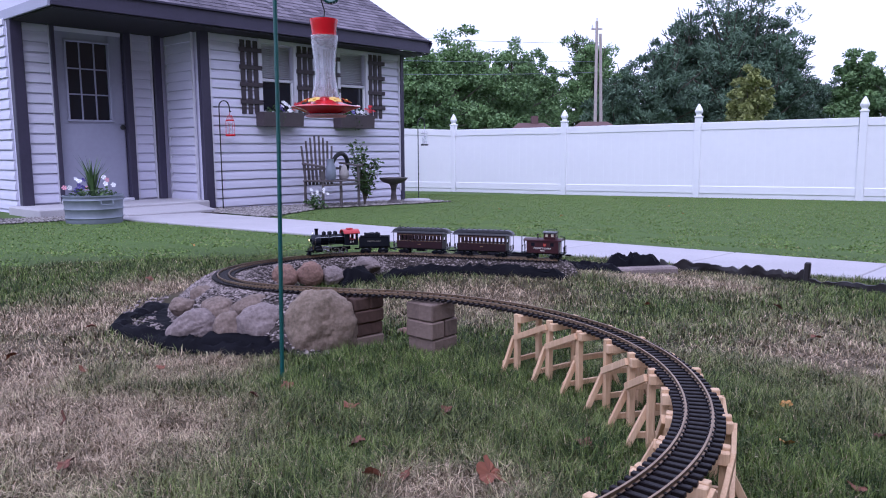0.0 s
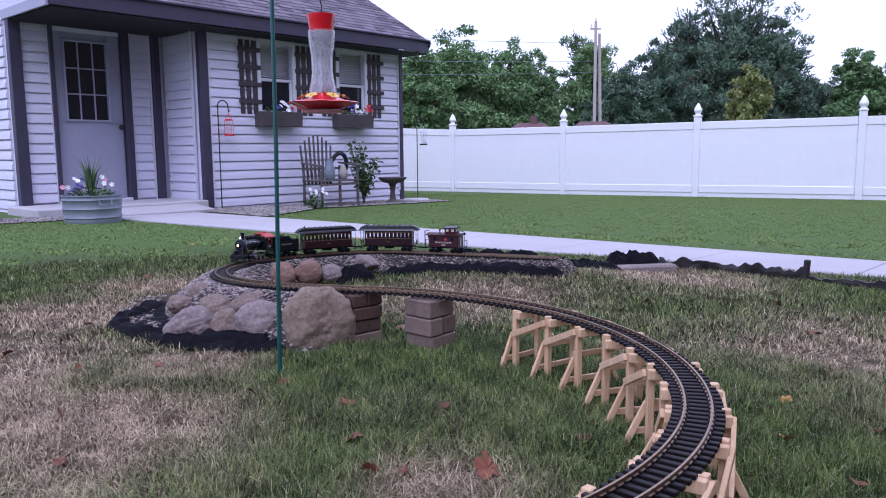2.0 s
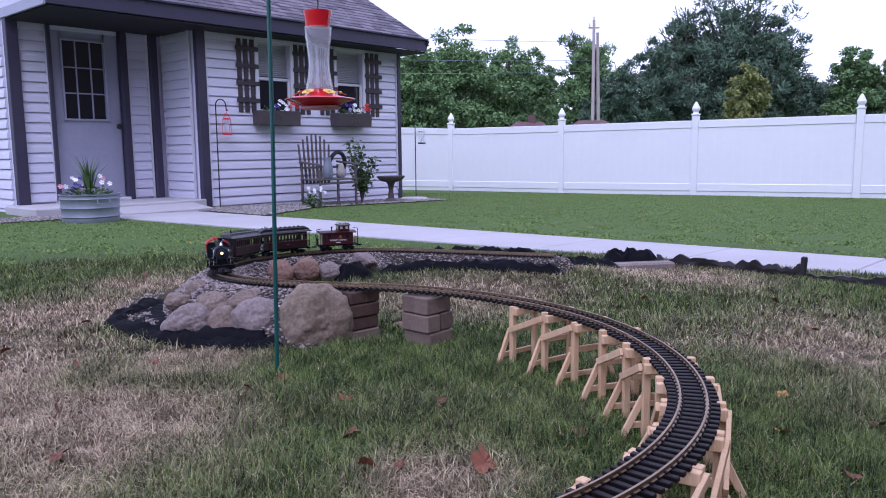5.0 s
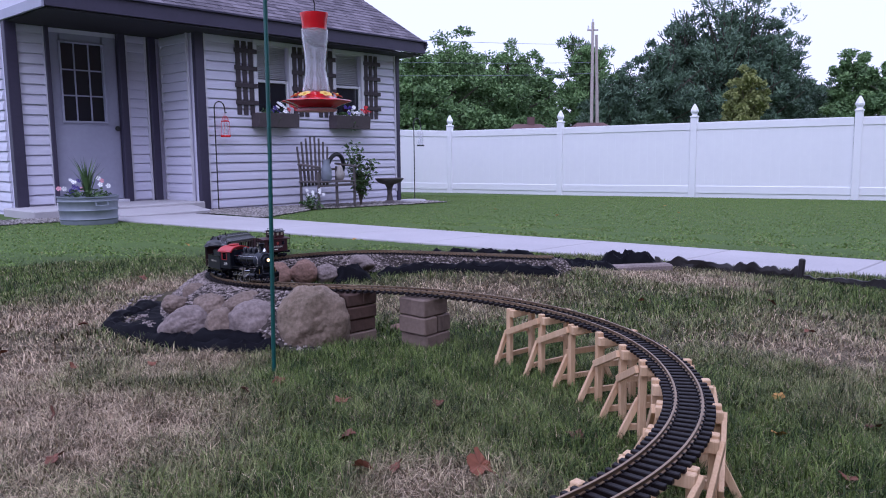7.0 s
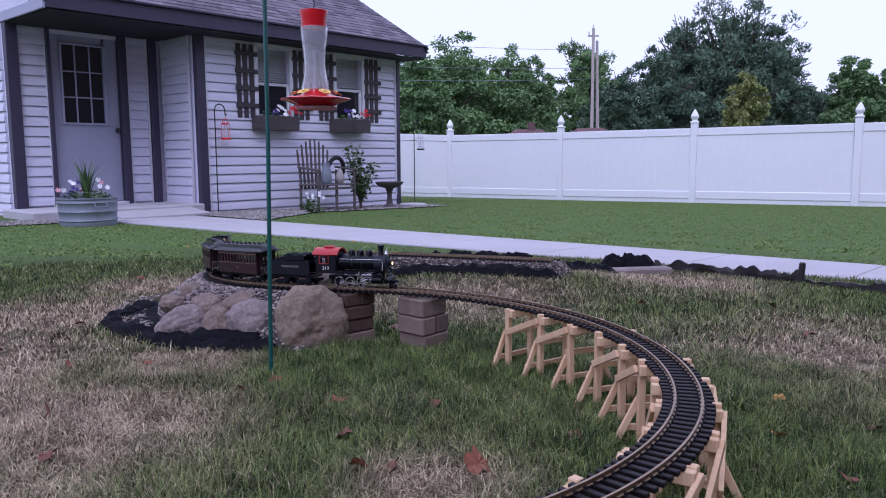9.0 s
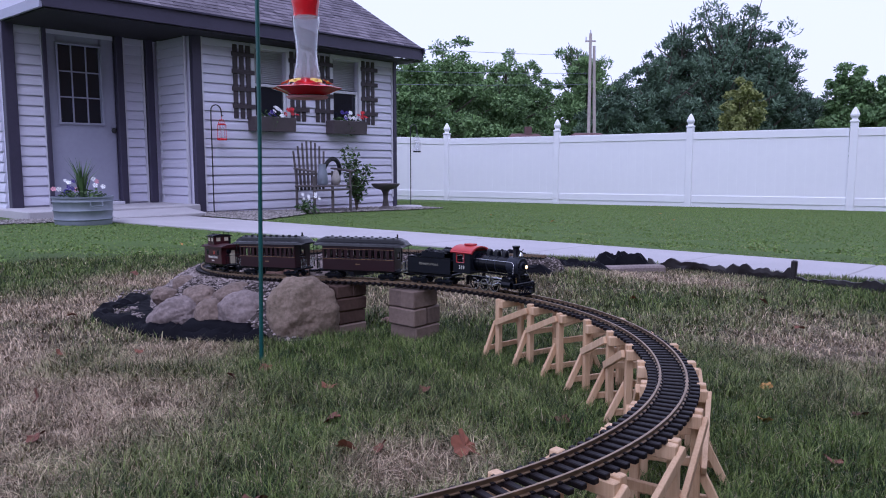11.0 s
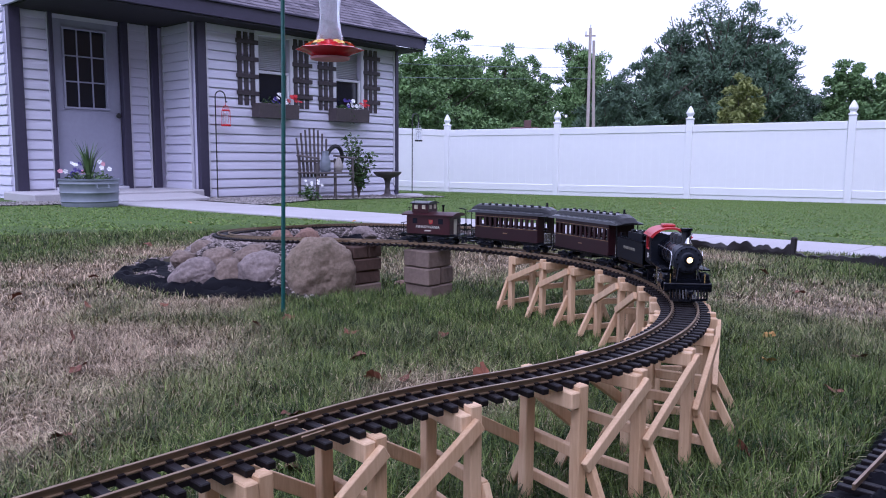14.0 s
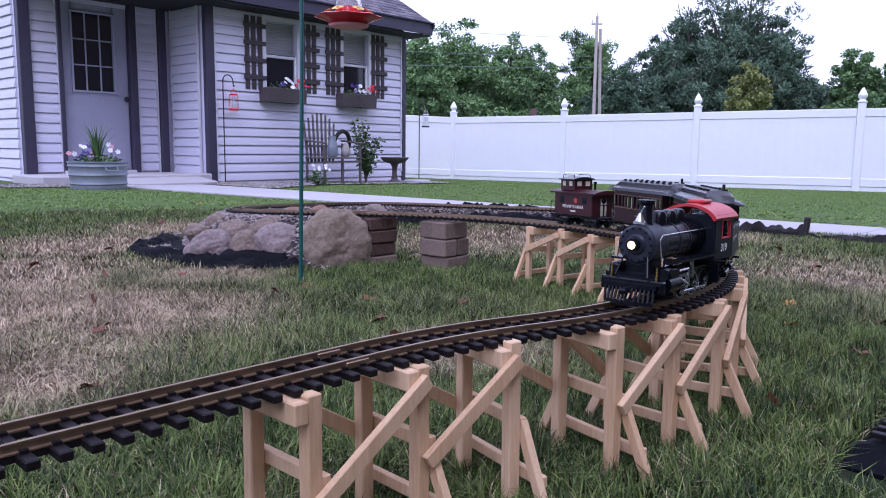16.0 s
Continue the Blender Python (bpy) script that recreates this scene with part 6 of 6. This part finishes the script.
            for k in range(8):
                a = math.pi * k / 4
                sp.beam((0.003 * math.cos(a), 0, 0.003 * math.sin(a)), (0.0162 * math.cos(a), 0, 0.0162 * math.sin(a)), 0.002, 0.003, up=(0, 1, 0))
            part("spokes", sp.box(0.014, 0.004, 0.007, pose(-0.009, 0, 0.009, 0, 45)), M_LOCO, spin)
            wheels.append((spin, x, s * 0.0265, r))
    rods = []
    for s in (-1, 1):
        rod = part("side_rod", MB().box(0.094, 0.0028, 0.0048, None, c=0.0008).tube((-0.041, -0.002, 0), (-0.041, 0.002, 0), 0.0042, n=10).tube((0, -0.002, 0), (0, 0.002, 0), 0.0042, n=10)
                   .tube((0.041, -0.002, 0), (0.041, 0.002, 0), 0.0042, n=10), M_STEEL, e, "bright steel side rod", m=pose(-0.014, s * 0.0335, 0.0185))
        rods.append((rod, s))
    return e, wheels, rods


def build_tender():
    e = thing("tender", "black coal tender of the model locomotive", "tender")
    part("underframe", MB().box(0.172, 0.07, 0.010, pose(0, 0, 0.033), c=0.002), M_LOCO, e)
    for s in (-1, 1):
        part("side", MB().box(0.165, 0.003, 0.052, pose(0, s * 0.0385, 0.064), c=0.001), M_LOCOG, e, "dark grey lettered tender side")
        letters("side_lettering", "PENNSYLVANIA", 0.0105, M_GOLDL, e, pose(0.0, s * 0.0403, 0.068, 90, 0, 0 if s < 0 else 180), "pale tender lettering")
        part("rail_rim", MB().box(0.165, 0.005, 0.003, pose(0, s * 0.0385, 0.0905)), M_LOCO, e)
    part("end", MB().box(0.003, 0.078, 0.054, pose(-0.082, 0, 0.064)), M_LOCOG, e)
    part("deck", MB().box(0.162, 0.075, 0.004, pose(0, 0, 0.080)), M_LOCO, e)
    bunk = part("bunker", MB().box(0.085, 0.0025, 0.024, pose(0.012, 0.030, 0.096)).box(0.085, 0.0025, 0.024, pose(0.012, -0.030, 0.096)).box(0.0025, 0.06, 0.024, pose(-0.031, 0, 0.096)), M_LOCOG, e)
    coal, r = MB(), random.Random(4)
    for _ in range(90):
        s = r.uniform(0.006, 0.011)
        coal.box(s, s, s * 0.8, pose(0.012 + r.uniform(-0.04, 0.04), r.uniform(-0.026, 0.026), 0.102 + r.uniform(-0.004, 0.007), r.uniform(0, 90), r.uniform(0, 90), r.uniform(0, 90)), c=0.0012)
    tagged(part("coal", coal, M_LOCO, bunk, "heaped black coal"), kind="stuff")
    part("ladder", MB().wire([(-0.085, 0.03, 0.03), (-0.085, 0.03, 0.10)], 0.0012).wire([(-0.085, 0.018, 0.03), (-0.085, 0.018, 0.10)], 0.0012), M_LOCO, e)
    bogie(e, 0.048)
    bogie(e, -0.048)
    coupler(e, -0.098)
    coupler(e, 0.098)
    return e


def coach_roof(mb, L, w, z):
    """A clerestory roof that droops at both ends."""
    xs = [-L / 2, -L / 2 + 0.010, -L / 2 + 0.030, L / 2 - 0.030, L / 2 - 0.010, L / 2]
    drop = [0.016, 0.005, 0, 0, 0.005, 0.016]
    sec = [(-w / 2, 0), (-w / 2 * 0.92, 0.007), (-w / 2 * 0.55, 0.013), (-w / 2 * 0.53, 0.022), (-w / 2 * 0.40, 0.026), (0, 0.028),
           (w / 2 * 0.40, 0.026), (w / 2 * 0.53, 0.022), (w / 2 * 0.55, 0.013), (w / 2 * 0.92, 0.007), (w / 2, 0)]
    n = len(sec)
    v = []
    for x, d in zip(xs, drop):
        v += [(x, y, z + max(h - d * (h / 0.028), 0) * (1 - d / 0.03)) for y, h in sec]
    mb.add(v, [(j * n + i, j * n + i + 1, (j + 1) * n + i + 1, (j + 1) * n + i) for j in range(len(xs) - 1) for i in range(n - 1)] + [tuple(range(n)), tuple(range(5 * n, 6 * n))]
           + [(j * n, (j + 1) * n, (j + 1) * n + n - 1, j * n + n - 1) for j in range(len(xs) - 1)])
    return mb


def build_coach():
    e = thing("passenger_coach", "dark maroon model passenger coach with a clerestory roof", "coach", group="passenger coaches")
    L, B, w = 0.325, 0.262, 0.040
    part("underframe", MB().box(L - 0.02, 0.066, 0.008, pose(0, 0, 0.030), c=0.002).box(0.05, 0.04, 0.012, pose(0, 0, 0.021)), M_LOCO, e)
    zs, n = (0.034, 0.074, 0.103, 0.116), 12
    for s in (-1, 1):
        side = MB().box(B, 0.003, zs[1] - zs[0], pose(0, s * w, (zs[0] + zs[1]) / 2)).box(B, 0.003, zs[3] - zs[2], pose(0, s * w, (zs[2] + zs[3]) / 2))
        pitch = B / n
        for k in range(n + 1):
            side.box(0.0105 if 0 < k < n else 0.006, 0.003, zs[2] - zs[1], pose(max(-B / 2 + 0.003, min(B / 2 - 0.003, -B / 2 + k * pitch)), s * w, (zs[1] + zs[2]) / 2))
        sd = part("side", side, M_TUSCAN, e, "dark maroon coach side with a row of windows")
        part("gold_stripe", MB().box(B, 0.0045, 0.0014, pose(0, s * w, zs[1] - 0.002)), M_GOLD, sd)
        part("gold_stripe", MB().box(B, 0.0045, 0.0012, pose(0, s * w, zs[2] + 0.003)), M_GOLD, sd)
        part("number_plate", MB().box(0.018, 0.0042, 0.003, pose(0.0, s * w, 0.055)), M_GOLD, sd)
    for s in (-1, 1):
        part("end_wall", MB().box(0.003, 0.026, 0.080, pose(s * B / 2, 0.027, 0.075)).box(0.003, 0.026, 0.080, pose(s * B / 2, -0.027, 0.075)).box(0.003, 0.03, 0.02, pose(s * B / 2, 0, 0.105)).box(0.003, 0.03, 0.035, pose(s * B / 2, 0, 0.052)), M_TUSCAN, e)
        xr = s * (L / 2 - 0.006)
        for o in (-1, 1):
            rail = MB().beam((xr, o * 0.036, 0.064), (xr, o * 0.010, 0.064), 0.003, 0.003).beam((xr, o * 0.036, 0.038), (xr, o * 0.010, 0.038), 0.0025, 0.0025)
            for y in (0.011, 0.017, 0.023, 0.029, 0.035):
                rail.tube((xr, o * y, 0.034), (xr, o * y, 0.064), 0.0011, n=5)
            part("platform_rail", rail, M_STEEL, e, "pale wire platform railing")
        for y in (-0.034, 0.034):
            part("platform_post", MB().tube((s * (L / 2 - 0.007), y, 0.034), (s * (L / 2 - 0.007), y, 0.116), 0.0014, n=6), M_LOCO, e)
        for y in (-0.034, 0.034):
            part("step", MB().box(0.018, 0.012, 0.004, pose(s * (L / 2 - 0.014), y, 0.019)), M_LOCO, e)
        bogie(e, s * 0.098)
        coupler(e, s * (L / 2 + 0.012))
    roof = part("roof", coach_roof(MB(), L + 0.012, 0.092, 0.116), M_ROOFCAR, e, "black clerestory roof")
    for k in range(9):
        for s in (-1, 1):
            part("roof_vent", MB().box(0.008, 0.006, 0.004, pose((k - 4) * 0.03, s * 0.017, 0.1435)), M_ROOFCAR, roof)
    part("smoke_jack", MB().tube((0.125, 0.012, 0.138), (0.125, 0.012, 0.155), 0.003, n=8), M_ROOFCAR, roof)
    part("interior", MB().box(B - 0.01, 0.03, 0.03, pose(0, 0, 0.055)), M_TUSCAN, e)
    return e


def build_caboose():
    e = thing("caboose", "maroon model caboose with a cupola and pale lettering", "caboose")
    L, B, w = 0.235, 0.165, 0.041
    part("underframe", MB().box(L - 0.01, 0.07, 0.008, pose(0, 0, 0.030), c=0.002), M_LOCO, e)
    for s in (-1, 1):
        sd = part("side", MB().box(B, 0.003, 0.064, pose(0, s * w, 0.066)), M_CABOOSE, e, "maroon board side")
        ang = 0 if s < 0 else 180
        letters("side_lettering", "PENNSYLVANIA", 0.0130, M_LETTER, sd, pose(0.0, s * (w + 0.0017), 0.058, 90, 0, ang), "pale side lettering")
        part("number_bars", MB().box(0.024, 0.001, 0.004, pose(0, s * (w + 0.0017), 0.0455)), M_LETTER, sd)
        part("emblem", MB().prism([(-0.008, 0.083), (0.008, 0.083), (0.0065, 0.071), (0, 0.068), (-0.0065, 0.071)], 0.001, pose(0.012 * -s, s * (w + 0.0017), 0)), M_CABRED, sd, "small red and gold shield emblem")
        part("emblem_core", MB().prism([(-0.004, 0.081), (0.004, 0.081), (0.003, 0.073), (-0.003, 0.073)], 0.001, pose(0.012 * -s, s * (w + 0.0022), 0)), M_GOLD, sd)
        for x in (-0.05, 0.05):
            part("side_window", MB().box(0.018, 0.0046, 0.018, pose(x, s * w, 0.078)), M_PANE, sd)
    for s in (-1, 1):
        part("end_wall", MB().box(0.003, 2 * w, 0.064, pose(s * B / 2, 0, 0.066)), M_CABOOSE, e)
        part("end_door", MB().box(0.0046, 0.022, 0.05, pose(s * B / 2, 0, 0.06)), M_CREAM, e)
        rail = MB()
        for y in (-0.036, -0.02, 0.02, 0.036):
            rail.tube((s * (L / 2 - 0.008), y, 0.034), (s * (L / 2 - 0.008), y, 0.068), 0.0012, n=5)
        rail.wire([(s * (L / 2 - 0.008), -0.036, 0.068), (s * (L / 2 - 0.008), 0.036, 0.068)], 0.0014)
        part("platform_rail", rail, M_LOCO, e)
        part("ladder", MB().wire([(s * (L / 2 - 0.004), 0.030, 0.034), (s * (L / 2 - 0.004), 0.030, 0.118), (s * (L / 2 - 0.03), 0.030, 0.122)], 0.0012).wire([(s * (L / 2 - 0.004), 0.018, 0.034), (s * (L / 2 - 0.004), 0.018, 0.118), (s * (L / 2 - 0.03), 0.018, 0.122)], 0.0012), M_LOCO, e)
        bogie(e, s * 0.062)
        coupler(e, s * (L / 2 + 0.01))
    prof = [(-0.048, 0.096)] + [(y, 0.1005 + 0.008 * (1 - (y / 0.048) ** 2)) for y in np.linspace(-0.048, 0.048, 9)] + [(0.048, 0.096)]
    part("roof", MB().prism(prof, L - 0.035, pose(0, 0, 0, 0, 0, 90)), M_CABOOSE, e, "dark maroon curved roof")
    cup = part("cupola", MB().box(0.062, 0.068, 0.032, pose(-0.035, 0, 0.122)), M_CABOOSE, e, "windowed cupola")
    prof = [(-0.040, 0.136)] + [(y, 0.1385 + 0.006 * (1 - (y / 0.04) ** 2)) for y in np.linspace(-0.04, 0.04, 9)] + [(0.040, 0.136)]
    part("cupola_roof", MB().prism(prof, 0.072, pose(-0.035, 0, 0, 0, 0, 90)), M_ROOFCAR, cup)
    for s in (-1, 1):
        for x in (-0.05, -0.02):
            part("cupola_window", MB().box(0.013, 0.0015, 0.014, pose(x, s * 0.0345, 0.125)), M_CREAM, cup)
        part("cupola_window", MB().box(0.0015, 0.016, 0.014, pose(-0.035 + s * 0.0315, 0.016, 0.125)).box(0.0015, 0.016, 0.014, pose(-0.035 + s * 0.0315, -0.016, 0.125)), M_CREAM, cup)
        part("roof_grab", MB().wire([(-0.06, s * 0.03, 0.142), (-0.06, s * 0.03, 0.150), (-0.01, s * 0.03, 0.150), (-0.01, s * 0.03, 0.142)], 0.0011), M_LOCO, cup)
    part("stove_pipe", MB().tube((0.03, 0.015, 0.10), (0.03, 0.015, 0.128), 0.0035, n=8).tube((0.03, 0.015, 0.126), (0.03, 0.015, 0.131), 0.0055, n=8), M_LOCO, e)
    part("brake_wheel", MB().tube((L / 2 - 0.006, -0.025, 0.082), (L / 2 - 0.004, -0.025, 0.082), 0.009, n=12).tube((L / 2 - 0.006, -0.025, 0.034), (L / 2 - 0.006, -0.025, 0.082), 0.0012, n=5), M_LOCO, e)
    return e


# ---- building, largest first ----
build_ground()
build_walk()
build_house()
build_fence()
build_sky_blocker()
build_distance()
build_mound()
build_rocks()
build_fabric()
build_piers()
build_trestle()
build_track()
build_second_track()
build_feeder()
for tx in (5.79, 6.71, 7.16, 8.06):
    build_trellis(tx)
build_window_box(6.02, 6.68, 31)
build_window_box(7.36, 8.02, 32)
build_tub(3.40, 8.0, 0.285, 0.29, 71, "ribbed galvanised tub of mixed flowers by the porch")
build_tub(2.35, 8.55, 0.24, 0.28, 72, "galvanised tub of flowers beside the wall")
build_bench()
build_shrub()
build_birdbath()
build_hook(5.40, 8.80, 1.40, "thin black shepherd hook by the house wall", "small red wire lantern on a hook")
build_hook(9.0, 8.75, 1.35, "thin black shepherd hook at the house corner", "small pale wire lantern on a hook")
build_pebble_strip()
build_leaves()
LOCO, DRIVERS, RODS = build_loco()
TENDER = build_tender()
COACH_A = build_coach()
COACH_B = copy_thing(COACH_A, Matrix())
CABOOSE = build_caboose()
build_grass()

# arc length of the engine's front along the track, second by second
RUN = ((0, 1.423), (1, 1.685), (2, 1.97), (3, 2.21), (4, 2.42), (5, 2.575), (6.3, 2.79), (7, 2.985), (8, 3.21), (9, 3.475), (10, 3.75), (11.3, 4.13), (12, 4.325), (13, 4.65), (14, 4.95), (15, 5.215), (16, 5.505))


def front_at(t):
    """A smooth reading of RUN."""
    ts, ss = [a for a, _ in RUN], [b for _, b in RUN]
    w = [math.exp(-((t + d) - t) ** 2 / 0.5) for d in np.linspace(-1.2, 1.2, 13)]
    v = []
    for d in np.linspace(-1.2, 1.2, 13):
        q = t + d
        if q < 0:
            v.append(ss[0] + q * 0.265)
        elif q > 16:
            v.append(ss[-1] + (q - 16) * 0.25)
        else:
            v.append(float(np.interp(q, ts, ss)))
    return sum(a * b for a, b in zip(w, v)) / sum(w)


def rides(s, base):
    """The pose of a vehicle whose middle is at s and whose wheels stand base apart."""
    a, b = on_track(s - base / 2)[0], on_track(s + base / 2)[0]
    d = b - a
    mid = (a + b) / 2
    return pose(*mid, 0, -math.degrees(math.atan2(d.z, math.hypot(d.x, d.y))), math.degrees(math.atan2(d.y, d.x)))


def motions():
    steps = [round(0.25 * k, 2) for k in range(65)]
    for ob, back, base in ((LOCO, 0.146, 0.082), (TENDER, 0.382, 0.096), (COACH_A, 0.657, 0.196), (COACH_B, 1.015, 0.196), (CABOOSE, 1.345, 0.124)):
        walk(ob, [(t, rides(front_at(t) - back, base)) for t in steps])
    ticks = [round(k / 15, 4) for k in range(241)]
    turn = {t: (front_at(t) - front_at(0)) / 0.0185 for t in ticks}
    for ob, x, y, z in DRIVERS:
        walk(ob, [(t, pose(x, y, z, 0, math.degrees(turn[t]), 0)) for t in ticks])
    for ob, s in RODS:
        q = 0.8 if s > 0 else 0.8 + math.pi / 2
        walk(ob, [(t, pose(-0.014 + 0.009 * math.cos(turn[t] + q), s * 0.0335, 0.0185 - 0.009 * math.sin(turn[t] + q))) for t in ticks])


motions()
